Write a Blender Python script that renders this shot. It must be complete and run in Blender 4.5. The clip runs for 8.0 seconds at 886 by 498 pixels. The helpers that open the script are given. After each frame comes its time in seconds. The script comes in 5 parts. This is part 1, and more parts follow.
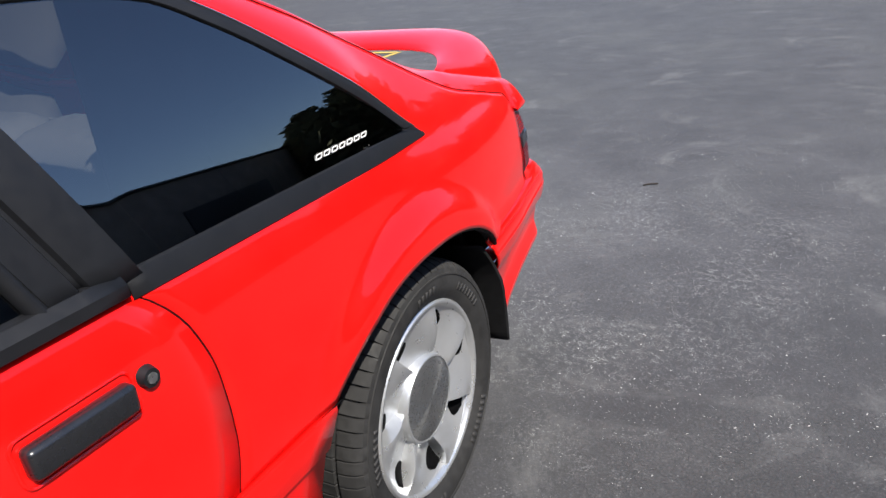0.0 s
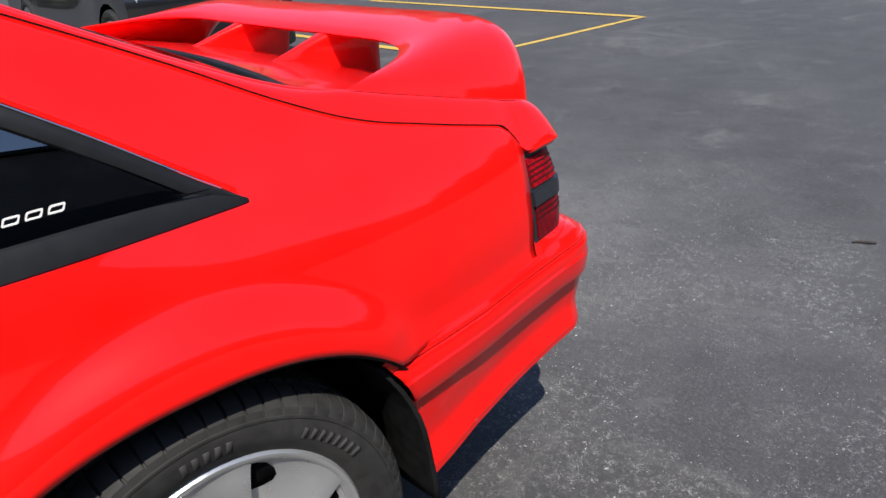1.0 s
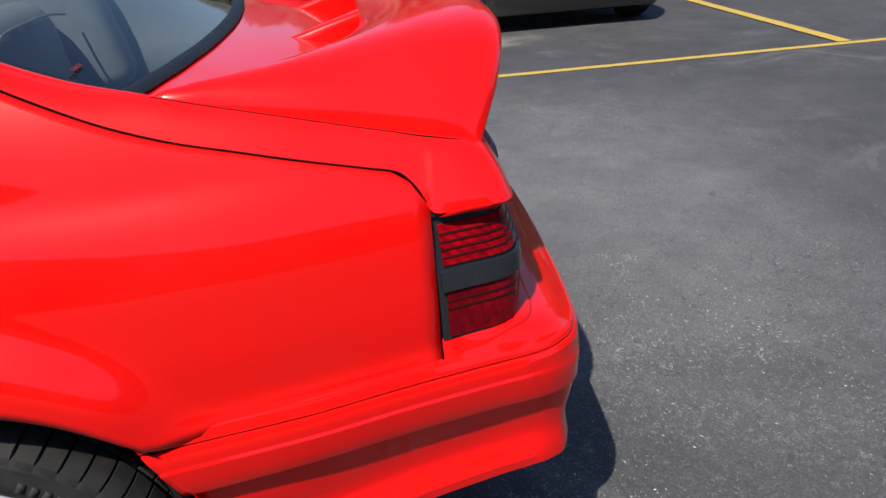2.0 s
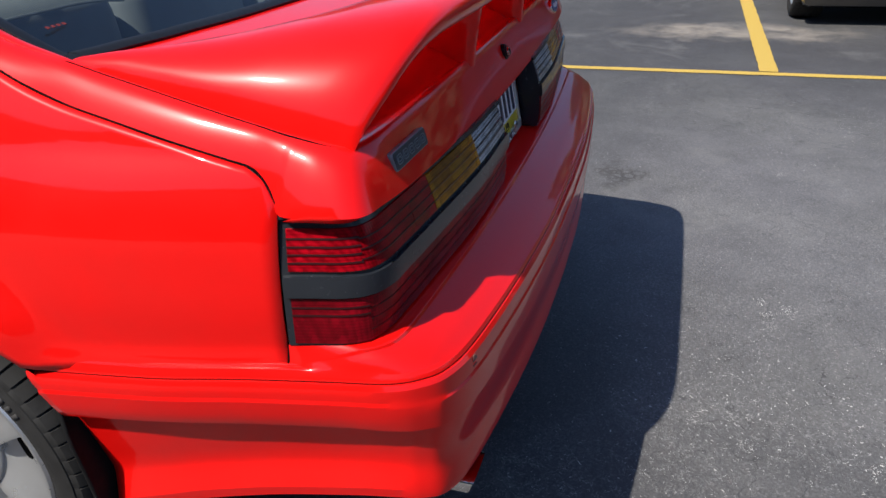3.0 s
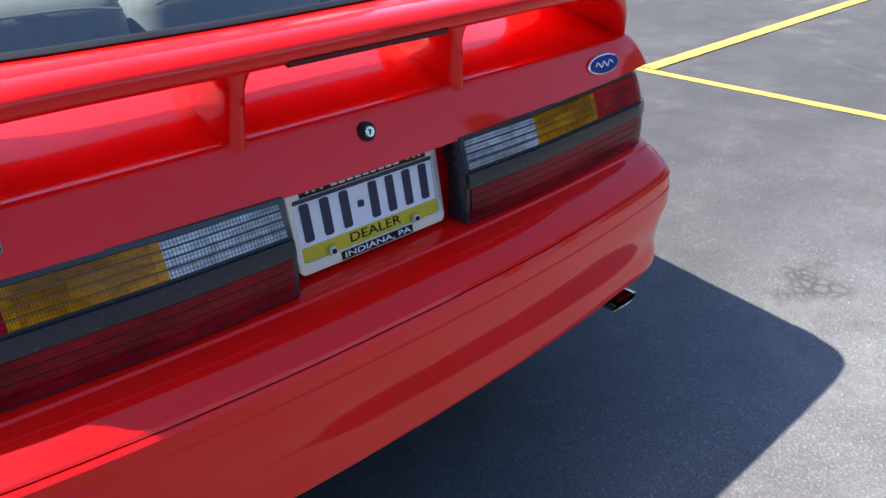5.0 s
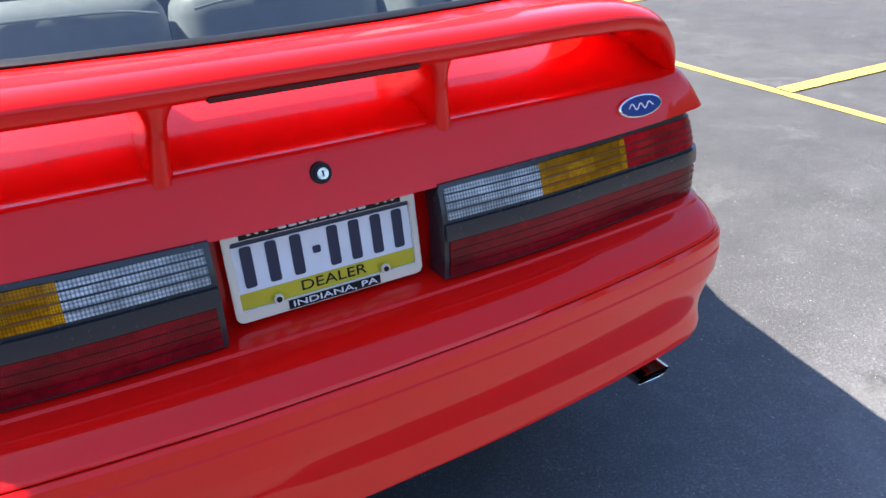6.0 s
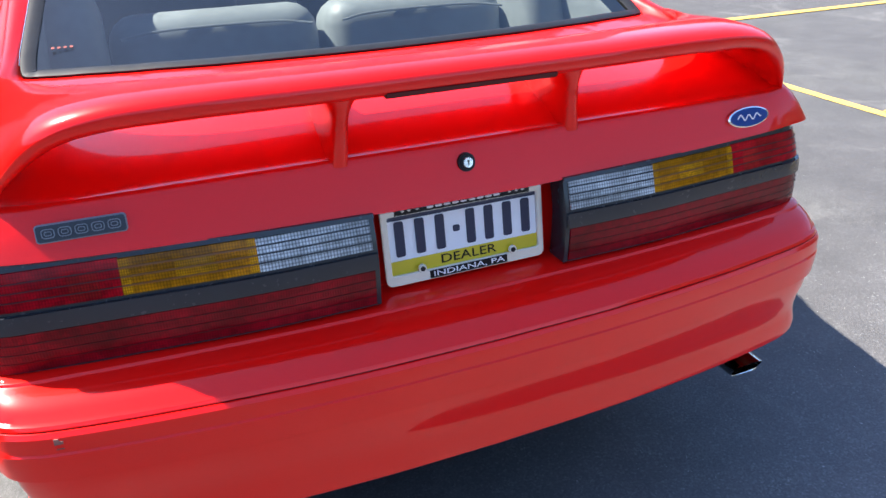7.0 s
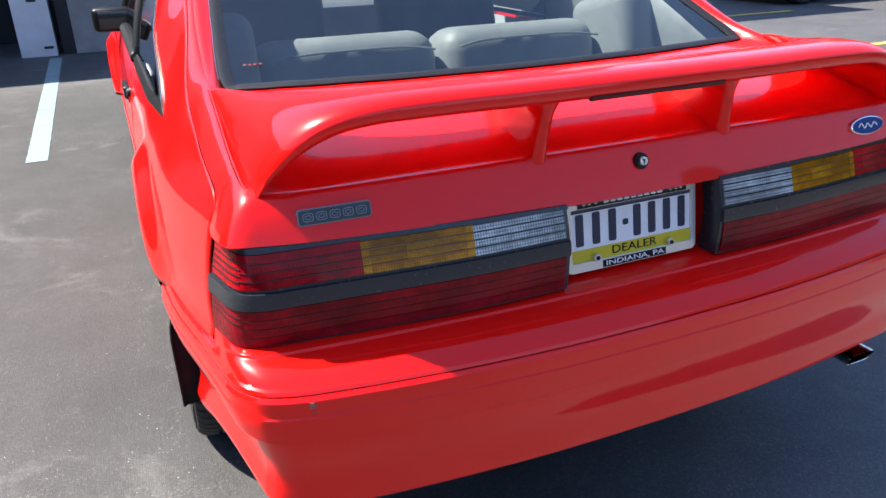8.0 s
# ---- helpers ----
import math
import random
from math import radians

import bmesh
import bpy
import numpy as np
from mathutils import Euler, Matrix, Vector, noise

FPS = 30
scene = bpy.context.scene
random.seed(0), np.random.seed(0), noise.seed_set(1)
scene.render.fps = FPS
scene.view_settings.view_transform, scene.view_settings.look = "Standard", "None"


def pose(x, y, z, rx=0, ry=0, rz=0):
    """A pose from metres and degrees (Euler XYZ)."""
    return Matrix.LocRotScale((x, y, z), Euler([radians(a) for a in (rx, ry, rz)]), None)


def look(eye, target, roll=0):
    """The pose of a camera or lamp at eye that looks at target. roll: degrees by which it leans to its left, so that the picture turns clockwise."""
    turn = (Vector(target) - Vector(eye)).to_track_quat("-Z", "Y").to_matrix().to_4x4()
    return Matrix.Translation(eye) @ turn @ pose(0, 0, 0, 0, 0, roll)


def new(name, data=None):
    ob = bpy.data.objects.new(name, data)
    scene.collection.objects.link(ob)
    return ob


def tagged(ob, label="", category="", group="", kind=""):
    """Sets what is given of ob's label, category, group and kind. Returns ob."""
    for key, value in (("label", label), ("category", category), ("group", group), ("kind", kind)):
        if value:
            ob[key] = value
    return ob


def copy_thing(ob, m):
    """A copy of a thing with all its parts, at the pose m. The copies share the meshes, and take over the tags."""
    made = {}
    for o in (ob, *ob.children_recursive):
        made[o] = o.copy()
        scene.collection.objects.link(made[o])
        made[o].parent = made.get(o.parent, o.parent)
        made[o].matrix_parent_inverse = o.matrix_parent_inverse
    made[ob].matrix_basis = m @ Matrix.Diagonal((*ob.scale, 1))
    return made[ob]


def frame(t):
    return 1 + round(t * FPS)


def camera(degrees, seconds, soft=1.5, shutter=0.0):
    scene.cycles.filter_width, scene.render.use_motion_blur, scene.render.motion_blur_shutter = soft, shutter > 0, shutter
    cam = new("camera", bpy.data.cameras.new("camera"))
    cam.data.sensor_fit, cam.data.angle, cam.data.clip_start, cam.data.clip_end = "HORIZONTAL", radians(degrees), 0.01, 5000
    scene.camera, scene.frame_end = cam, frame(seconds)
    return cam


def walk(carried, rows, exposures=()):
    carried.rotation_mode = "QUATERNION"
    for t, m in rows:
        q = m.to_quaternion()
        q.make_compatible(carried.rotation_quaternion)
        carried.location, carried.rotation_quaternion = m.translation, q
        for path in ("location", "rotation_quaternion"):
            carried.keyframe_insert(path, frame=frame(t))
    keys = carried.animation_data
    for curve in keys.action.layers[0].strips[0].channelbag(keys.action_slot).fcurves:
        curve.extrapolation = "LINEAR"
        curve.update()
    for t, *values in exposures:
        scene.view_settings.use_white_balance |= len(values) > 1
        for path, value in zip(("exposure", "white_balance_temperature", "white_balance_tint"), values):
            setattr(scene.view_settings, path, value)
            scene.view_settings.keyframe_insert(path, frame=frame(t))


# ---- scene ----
cam = camera(61.4, 8.0)

PATH = [
    (0, (-1.597, 2.313, 1.296), (-0.698, 0.7, 0.529), -5.5),
    (0.5, (-1.68, 1.808, 1.278), (-0.572, 0.334, 0.503), -4.9),
    (1, (-1.701, 1.331, 1.243), (-0.294, 0.173, 0.419), -4.3),
    (1.5, (-1.662, 0.861, 1.215), (-0.014, 0.13, 0.347), -3.5),
    (1.7, (-1.668, 0.69, 1.202), (0.053, 0.159, 0.332), -3.8),
    (2.8, (-1.576, 0.02, 1.217), (0.163, 0.438, 0.32), -2.2),
    (3, (-1.535, -0.092, 1.212), (0.159, 0.459, 0.301), -2.3),
    (3.5, (-1.401, -0.33, 1.21), (0.167, 0.498, 0.285), -2.2),
    (4, (-1.14, -0.457, 1.221), (0.28, 0.594, 0.284), -2.2),
    (4.5, (-0.886, -0.61, 1.229), (0.395, 0.613, 0.301), -2.3),
    (5, (-0.661, -0.7, 1.253), (0.488, 0.648, 0.324), -2.1),
    (5.2, (-0.527, -0.697, 1.241), (0.549, 0.706, 0.307), -1.8),
    (6.3, (-0.327, -0.746, 1.29), (0.451, 0.851, 0.37), -1.8),
    (6.5, (-0.342, -0.79, 1.303), (0.39, 0.833, 0.392), -1.8),
    (7, (-0.486, -0.844, 1.305), (0.177, 0.815, 0.407), -1.6),
    (7.5, (-0.694, -0.834, 1.277), (-0.019, 0.848, 0.43), -1.4),
    (8, (-0.892, -0.851, 1.285), (-0.165, 0.834, 0.491), -1.4),
]
walk(cam, [(t, look(eye, target, roll)) for t, eye, target, roll in PATH], [(0, 0.86, 6200, 12), (0.5, 0.72, 6200, 12), (1, 0.48, 6200, 12), (1.5, 0.22, 6200, 12), (3, 0.34, 6200, 12), (3.5, 0.54, 6200, 12), (4, 1.02, 6200, 12), (5, 1.52, 6200, 12), (6.5, 2.0, 6350, 12), (7.5, 1.89, 6350, 12), (8, 1.69, 6350, 12)])

# ---- light ----
SUN = Vector((-0.61, 0.38, 1.0)).normalized()
world = bpy.data.worlds.new("world")
scene.world = world
world.use_nodes = True
wn = world.node_tree
sky = wn.nodes.new("ShaderNodeTexSky")
sky.sky_type = "NISHITA"
sky.sun_disc = False
sky.sun_elevation = math.asin(SUN.z)
sky.sun_rotation = math.atan2(SUN.x, SUN.y)
sky.dust_density = 0.8
sky.ozone_density = 4.5
wn.nodes["Background"].inputs["Strength"].default_value = 0.105
wn.links.new(sky.outputs[0], wn.nodes["Background"].inputs["Color"])
sun_data = bpy.data.lights.new("sun", "SUN")
sun_data.energy = 4.8
sun_data.angle = radians(0.55)
sun_data.color = (1.0, 0.925, 0.78)
sun = new("sun", sun_data)
sun.matrix_world = look(SUN * 30, (0, 0, 0))


# ---- materials ----
def mat(name, color, rough=0.5, metal=0.0, coat=0.0, coat_rough=0.03, spec=0.5):
    m = bpy.data.materials.new(name)
    m.use_nodes = True
    b = m.node_tree.nodes["Principled BSDF"]
    b.inputs["Base Color"].default_value = (*color, 1)
    b.inputs["Roughness"].default_value = rough
    b.inputs["Metallic"].default_value = metal
    b.inputs["Coat Weight"].default_value = coat
    b.inputs["Coat Roughness"].default_value = coat_rough
    b.inputs["Specular IOR Level"].default_value = spec
    return m


def nodes(m):
    return m.node_tree.nodes, m.node_tree.links, m.node_tree.nodes["Principled BSDF"]


def tex(m, kind, scale, **k):
    n, l, b = nodes(m)
    co = n.get("co") or n.new("ShaderNodeTexCoord")
    co.name = "co"
    t = n.new(kind)
    t.inputs["Scale"].default_value = scale
    for key, v in k.items():
        t.inputs[key].default_value = v
    l.new(co.outputs["Object"], t.inputs["Vector"])
    return t


def ramp(m, src, stops):
    n, l, b = nodes(m)
    r = n.new("ShaderNodeValToRGB")
    while len(r.color_ramp.elements) < len(stops):
        r.color_ramp.elements.new(0.5)
    for e, (p, c) in zip(r.color_ramp.elements, stops):
        e.position = p
        e.color = (*c, 1) if isinstance(c, tuple) else (c, c, c, 1)
    l.new(src, r.inputs[0])
    return r.outputs["Color"]


def mix(m, fac, a, c, mode="MIX"):
    n, l, b = nodes(m)
    x = n.new("ShaderNodeMix")
    x.data_type = "RGBA"
    x.blend_type = mode
    for s, v in ((x.inputs[0], fac), (x.inputs[6], a), (x.inputs[7], c)):
        if isinstance(v, tuple):
            s.default_value = (*v, 1)
        elif isinstance(v, (int, float)):
            s.default_value = v if s is x.inputs[0] or s == x.inputs[0] else (v, v, v, 1)
        else:
            l.new(v, s)
    return x.outputs[2]


def bump(m, src, strength, dist=0.002, coat=False):
    n, l, b = nodes(m)
    x = n.new("ShaderNodeBump")
    x.inputs["Strength"].default_value = strength
    x.inputs["Distance"].default_value = dist
    l.new(src, x.inputs["Height"])
    l.new(x.outputs[0], b.inputs["Normal"])
    if coat:
        l.new(x.outputs[0], b.inputs["Coat Normal"])


def grainy(m, color, amount, scale, rough=None, relief=0.0):
    """Two scales of uneven colour and roughness, and fine relief."""
    n, l, b = nodes(m)
    big = tex(m, "ShaderNodeTexNoise", scale * 0.12, Detail=4.0)
    small = tex(m, "ShaderNodeTexNoise", scale, Detail=5.0)
    lo = tuple(c * (1 - amount) for c in color)
    hi = tuple(min(1, c * (1 + amount)) for c in color)
    c1 = ramp(m, big.outputs["Fac"], [(0.3, lo), (0.7, hi)])
    c2 = ramp(m, small.outputs["Fac"], [(0.35, 1 - amount * 0.7), (0.65, 1.0)])
    l.new(mix(m, 1.0, c1, c2, "MULTIPLY"), b.inputs["Base Color"])
    if rough:
        l.new(ramp(m, small.outputs["Fac"], [(0.3, rough[0]), (0.7, rough[1])]), b.inputs["Roughness"])
    if relief:
        bump(m, small.outputs["Fac"], relief)
    return m


# red paint: solid red under a clear coat, with faint orange peel and dust
RED = mat("red_paint", (0.82, 0.006, 0.0035), 0.28, 0.0, 0.82, 0.02, 0.10)
n, l, b = nodes(RED)
b.inputs["Coat IOR"].default_value = 1.45
dust = tex(RED, "ShaderNodeTexNoise", 9.0, Detail=6.0)
fine = tex(RED, "ShaderNodeTexNoise", 160.0, Detail=2.0)
l.new(ramp(RED, dust.outputs["Fac"], [(0.35, 0.035), (0.8, 0.06)]), b.inputs["Coat Roughness"])
l.new(ramp(RED, dust.outputs["Fac"], [(0.3, (0.83, 0.0045, 0.0025)), (0.75, (0.78, 0.0070, 0.0045))]), b.inputs["Base Color"])
bump(RED, fine.outputs["Fac"], 0.004, 0.001, True)

SCUFF = grainy(mat("bare_scuffed_plastic", (0.26, 0.10, 0.08), 0.7), (0.26, 0.10, 0.08), 0.4, 300)
TRIM = grainy(mat("black_rubber_trim", (0.009, 0.0095, 0.011), 0.5, spec=0.3), (0.010, 0.0105, 0.0125), 0.12, 60, (0.42, 0.52), 0.02)
HANDLE = grainy(mat("satin_black_handle", (0.012, 0.0125, 0.015), 0.3, 0.0, 0.4, 0.12, 0.5), (0.013, 0.0135, 0.016), 0.12, 60, (0.24, 0.32), 0.01)
LAMP_BLACK = grainy(mat("charcoal_lamp_plastic", (0.03, 0.033, 0.038), 0.4), (0.019, 0.022, 0.028), 0.08, 120, (0.20, 0.28), 0.006)
DARK = mat("dark_underside", (0.003, 0.003, 0.0035), 0.9, spec=0.05)
LINER = grainy(mat("black_liner", (0.005, 0.005, 0.0055), 0.7, spec=0.2), (0.006, 0.006, 0.0065), 0.4, 40, (0.6, 0.85), 0.1)
CHROME = mat("chrome", (0.75, 0.75, 0.76), 0.12, 1.0)
STEEL = grainy(mat("bright_steel", (0.55, 0.55, 0.56), 0.25, 1.0), (0.6, 0.6, 0.6), 0.1, 90, (0.15, 0.4))
ALLOY = grainy(mat("silver_alloy", (0.58, 0.59, 0.60), 0.3, 0.75, 0.3, 0.08), (0.60, 0.61, 0.62), 0.05, 30, (0.26, 0.36))
CAP = grainy(mat("grey_wheel_cap", (0.26, 0.265, 0.27), 0.3, 0.85), (0.27, 0.275, 0.28), 0.12, 160, (0.24, 0.4))
RUBBER = grainy(mat("tyre_rubber", (0.028, 0.028, 0.028), 0.75, spec=0.3), (0.026, 0.0255, 0.0255), 0.35, 55, (0.6, 0.9), 0.15)
RUBBER_MARK = grainy(mat("raised_rubber", (0.036, 0.036, 0.036), 0.75, spec=0.3), (0.042, 0.041, 0.041), 0.3, 60)
_brushed = CAP.node_tree.nodes.new("ShaderNodeTangent")
_brushed.direction_type, _brushed.axis = "RADIAL", "X"
CAP.node_tree.links.new(_brushed.outputs[0], CAP.node_tree.nodes["Principled BSDF"].inputs["Tangent"])
CAP.node_tree.nodes["Principled BSDF"].inputs["Anisotropic"].default_value = 0.8
SEAT = grainy(mat("grey_seat_vinyl", (0.26, 0.28, 0.28), 0.5), (0.22, 0.24, 0.237), 0.12, 40, (0.42, 0.6), 0.1)
SEAT_DARK = grainy(mat("dark_grey_seat_back", (0.1, 0.11, 0.12), 0.6), (0.10, 0.11, 0.12), 0.15, 60, (0.5, 0.7), 0.1)
CARPET = grainy(mat("dark_carpet", (0.05, 0.055, 0.06), 0.95), (0.05, 0.055, 0.06), 0.3, 200, None, 0.3)
HEADLINE = mat("grey_headliner", (0.24, 0.26, 0.27), 0.9)
PLATE_W = grainy(mat("white_plate_enamel", (0.74, 0.75, 0.77), 0.35), (0.78, 0.785, 0.80), 0.04, 50)
PLATE_Y = mat("yellow_plate_band", (0.60, 0.46, 0.015), 0.35)
PLATE_B = mat("navy_plate_ink", (0.012, 0.016, 0.05), 0.4)
FRAME_W = mat("silver_plate_frame", (0.72, 0.71, 0.68), 0.22, 0.6)
BLACK = mat("black_enamel", (0.006, 0.006, 0.008), 0.4, spec=0.2)
WHITE = mat("white_print", (0.8, 0.8, 0.8), 0.4)
OVAL = mat("blue_enamel", (0.006, 0.045, 0.22), 0.25, 0.0, 0.2)
BADGE = mat("slate_badge", (0.022, 0.03, 0.042), 0.4)
BADGE_EDGE = mat("pale_badge_outline", (0.22, 0.25, 0.27), 0.4, 0.3)


def lens(name, color, scale, depth, rough=0.2):
    """Moulded lamp plastic: fine upright flutes over a bright backing, deeper in some patches than in others."""
    m = mat(name, color, rough, 0.0, 0.18, 0.05, 0.08)
    n, l, b = nodes(m)
    co = n.new("ShaderNodeTexCoord")
    mp = n.new("ShaderNodeMapping")
    mp.inputs["Scale"].default_value = (1, 0.6, 0.0)
    l.new(co.outputs["Object"], mp.inputs["Vector"])
    w = n.new("ShaderNodeTexWave")
    w.inputs["Scale"].default_value = scale
    w.inputs["Distortion"].default_value = 0.0
    l.new(mp.outputs[0], w.inputs["Vector"])
    big = tex(m, "ShaderNodeTexNoise", 11.0, Detail=3.0)
    up = n.new("ShaderNodeTexWave")
    up.bands_direction = "Z"
    up.inputs["Scale"].default_value = scale * 0.9
    l.new(co.outputs["Object"], up.inputs["Vector"])
    cell = tex(m, "ShaderNodeTexVoronoi", scale * 1.5)
    sep = n.new("ShaderNodeSeparateColor")
    l.new(cell.outputs["Color"], sep.inputs[0])
    c1 = ramp(m, w.outputs["Fac"], [(0.1, 1 - depth), (0.65, 1.0)])
    c1 = mix(m, 1.0, c1, ramp(m, up.outputs["Fac"], [(0.1, 1 - depth * 0.8), (0.6, 1.0)]), "MULTIPLY")
    c1 = mix(m, 1.0, c1, ramp(m, sep.outputs[0], [(0.0, 0.65), (1.0, 1.0)]), "MULTIPLY")
    c2 = ramp(m, big.outputs["Fac"], [(0.35, 0.45), (0.65, 1.0)])
    cc = mix(m, 1.0, mix(m, 1.0, color, c1, "MULTIPLY"), c2, "MULTIPLY")
    l.new(cc, b.inputs["Base Color"])
    x = n.new("ShaderNodeBump")
    x.inputs["Strength"].default_value = 0.15
    x.inputs["Distance"].default_value = 0.001
    l.new(w.outputs["Fac"], x.inputs["Height"])
    l.new(x.outputs[0], b.inputs["Normal"])
    return m


LENS_R = lens("red_lens", (0.66, 0.004, 0.016), 75, 0.30)
LENS_SUN = lens("sunlit_red_reflector", (0.69, 0.022, 0.022), 75, 0.35)
LENS_DR = lens("dark_red_lens", (0.35, 0.003, 0.013), 75, 0.20)
LENS_A = lens("amber_lens", (0.66, 0.245, 0.003), 70, 0.35)
LENS_AE = lens("bright_amber_edge", (0.95, 0.40, 0.006), 90, 0.45)
LENS_W = lens("clear_fluted_lens", (0.88, 0.90, 0.92), 60, 0.55)
RIB_AMBER = mat("dark_amber_rib", (0.16, 0.05, 0.002), 0.35)
RIB_RED = mat("dark_red_rib", (0.03, 0.002, 0.003), 0.4)
LENS_BRAKE = mat("smoked_red_lens", (0.07, 0.010, 0.012), 0.45, 0.0, 0.1, 0.1, 0.2)


def glass(name, tint, ior=1.5, rough=0.01):
    m = bpy.data.materials.new(name)
    m.use_nodes = True
    n, l = m.node_tree.nodes, m.node_tree.links
    n.remove(n["Principled BSDF"])
    tr = n.new("ShaderNodeBsdfTransparent")
    tr.inputs[0].default_value = (*tint, 1)
    gl = n.new("ShaderNodeBsdfGlossy")
    gl.inputs["Roughness"].default_value = rough
    fr = n.new("ShaderNodeFresnel")
    fr.inputs["IOR"].default_value = ior
    mx = n.new("ShaderNodeMixShader")
    l.new(fr.outputs[0], mx.inputs[0])
    l.new(tr.outputs[0], mx.inputs[1])
    l.new(gl.outputs[0], mx.inputs[2])
    l.new(mx.outputs[0], n["Material Output"].inputs[0])
    return m


GLASS_REAR = glass("rear_glass", (0.58, 0.66, 0.70), 1.7, 0.05)
GLASS_SIDE = glass("tinted_side_glass", (0.20, 0.19, 0.185), 2.7)
GLASS_FRONT = glass("windscreen_glass", (0.7, 0.78, 0.76), 1.5)


# asphalt: worn seal coat with pale chips, broad scuffs, hairline cracks and one crazed dark spot
ASPHALT = mat("asphalt", (0.09, 0.09, 0.095), 0.75, 0.0, 0.0, 0.03, 0.45)
n, l, b = nodes(ASPHALT)
broad = tex(ASPHALT, "ShaderNodeTexNoise", 0.55, Detail=5.0, Roughness=0.62)
mid = tex(ASPHALT, "ShaderNodeTexNoise", 3.2, Detail=6.0, Roughness=0.65)
grit = tex(ASPHALT, "ShaderNodeTexNoise", 140.0, Detail=4.0, Roughness=0.7)
chip = tex(ASPHALT, "ShaderNodeTexVoronoi", 95.0)
chipmask = tex(ASPHALT, "ShaderNodeTexNoise", 7.0, Detail=5.0, Roughness=0.75)
crack = tex(ASPHALT, "ShaderNodeTexVoronoi", 6.0)
crack.feature = "DISTANCE_TO_EDGE"
warp = tex(ASPHALT, "ShaderNodeTexNoise", 5.0, Detail=6.0)
wv = n.new("ShaderNodeVectorMath")
wv.operation = "MULTIPLY_ADD"
l.new(warp.outputs["Color"], wv.inputs[0])
wv.inputs[1].default_value = (0.5, 0.5, 0.0)
l.new(n["co"].outputs["Object"], wv.inputs[2])
l.new(wv.outputs[0], crack.inputs["Vector"])
base = ramp(ASPHALT, broad.outputs["Fac"], [(0.25, (0.055, 0.054, 0.057)), (0.5, (0.064, 0.063, 0.066)), (0.78, (0.088, 0.087, 0.086))])
# a broad ragged-edged patch on the far side of the car, colour lightened for glare and exposure
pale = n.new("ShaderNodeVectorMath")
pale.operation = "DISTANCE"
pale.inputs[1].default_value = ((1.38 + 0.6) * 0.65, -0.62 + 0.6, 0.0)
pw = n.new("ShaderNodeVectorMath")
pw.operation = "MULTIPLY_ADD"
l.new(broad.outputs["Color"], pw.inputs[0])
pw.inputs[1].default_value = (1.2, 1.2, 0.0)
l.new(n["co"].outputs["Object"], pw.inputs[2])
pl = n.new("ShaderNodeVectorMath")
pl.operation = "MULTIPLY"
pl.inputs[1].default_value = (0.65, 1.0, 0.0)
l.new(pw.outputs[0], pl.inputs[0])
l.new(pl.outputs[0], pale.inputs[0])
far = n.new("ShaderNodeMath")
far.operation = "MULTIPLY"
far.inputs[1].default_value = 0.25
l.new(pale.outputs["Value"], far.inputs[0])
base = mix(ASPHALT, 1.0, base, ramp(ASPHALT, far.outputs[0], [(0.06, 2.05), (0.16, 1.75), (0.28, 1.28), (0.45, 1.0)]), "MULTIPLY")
# colour darkened for dimmer exposure beside the car's flank and under the next stall
# seal is the distance from the middle of this dimmed patch
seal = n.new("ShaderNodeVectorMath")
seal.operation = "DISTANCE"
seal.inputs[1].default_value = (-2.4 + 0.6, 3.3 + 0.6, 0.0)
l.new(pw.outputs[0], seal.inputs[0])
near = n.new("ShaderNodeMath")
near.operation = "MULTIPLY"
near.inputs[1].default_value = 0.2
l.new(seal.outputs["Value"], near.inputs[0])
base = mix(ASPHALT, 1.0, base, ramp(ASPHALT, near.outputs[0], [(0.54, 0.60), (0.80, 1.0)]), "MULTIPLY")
base = mix(ASPHALT, 1.0, base, ramp(ASPHALT, mid.outputs["Fac"], [(0.3, 0.80), (0.7, 1.16)]), "MULTIPLY")
base = mix(ASPHALT, 1.0, base, ramp(ASPHALT, grit.outputs["Fac"], [(0.30, 0.66), (0.5, 1.0), (0.70, 1.4)]), "MULTIPLY")
grain = tex(ASPHALT, "ShaderNodeTexVoronoi", 210.0)
gs = n.new("ShaderNodeSeparateColor")
l.new(grain.outputs["Color"], gs.inputs[0])
base = mix(ASPHALT, 1.0, base, ramp(ASPHALT, gs.outputs[0], [(0.0, 0.86), (0.80, 1.04), (0.93, 1.25), (1.0, 1.5)]), "MULTIPLY")
cm = mix(ASPHALT, 1.0, ramp(ASPHALT, chip.outputs["Distance"], [(0.16, 1.0), (0.30, 0.0)]),
         ramp(ASPHALT, chipmask.outputs["Fac"], [(0.54, 0.0), (0.68, 0.7)]), "MULTIPLY")
base = mix(ASPHALT, cm, base, (0.28, 0.28, 0.276))
# worn tops of the stone: short pale squiggles, thick in some places
worm = tex(ASPHALT, "ShaderNodeTexNoise", 42.0, Detail=3.0, Roughness=0.6, Distortion=0.4)
wormmask = tex(ASPHALT, "ShaderNodeTexNoise", 2.3, Detail=6.0, Roughness=0.75)
wm = mix(ASPHALT, 1.0, ramp(ASPHALT, worm.outputs["Fac"], [(0.478, 0.0), (0.492, 1.0), (0.500, 1.0), (0.514, 0.0)]),
         ramp(ASPHALT, wormmask.outputs["Fac"], [(0.53, 0.0), (0.66, 0.75)]), "MULTIPLY")
wm = mix(ASPHALT, 1.0, wm, ramp(ASPHALT, grit.outputs["Fac"], [(0.42, 0.0), (0.56, 1.0)]), "MULTIPLY")
base = mix(ASPHALT, wm, base, (0.30, 0.30, 0.295))
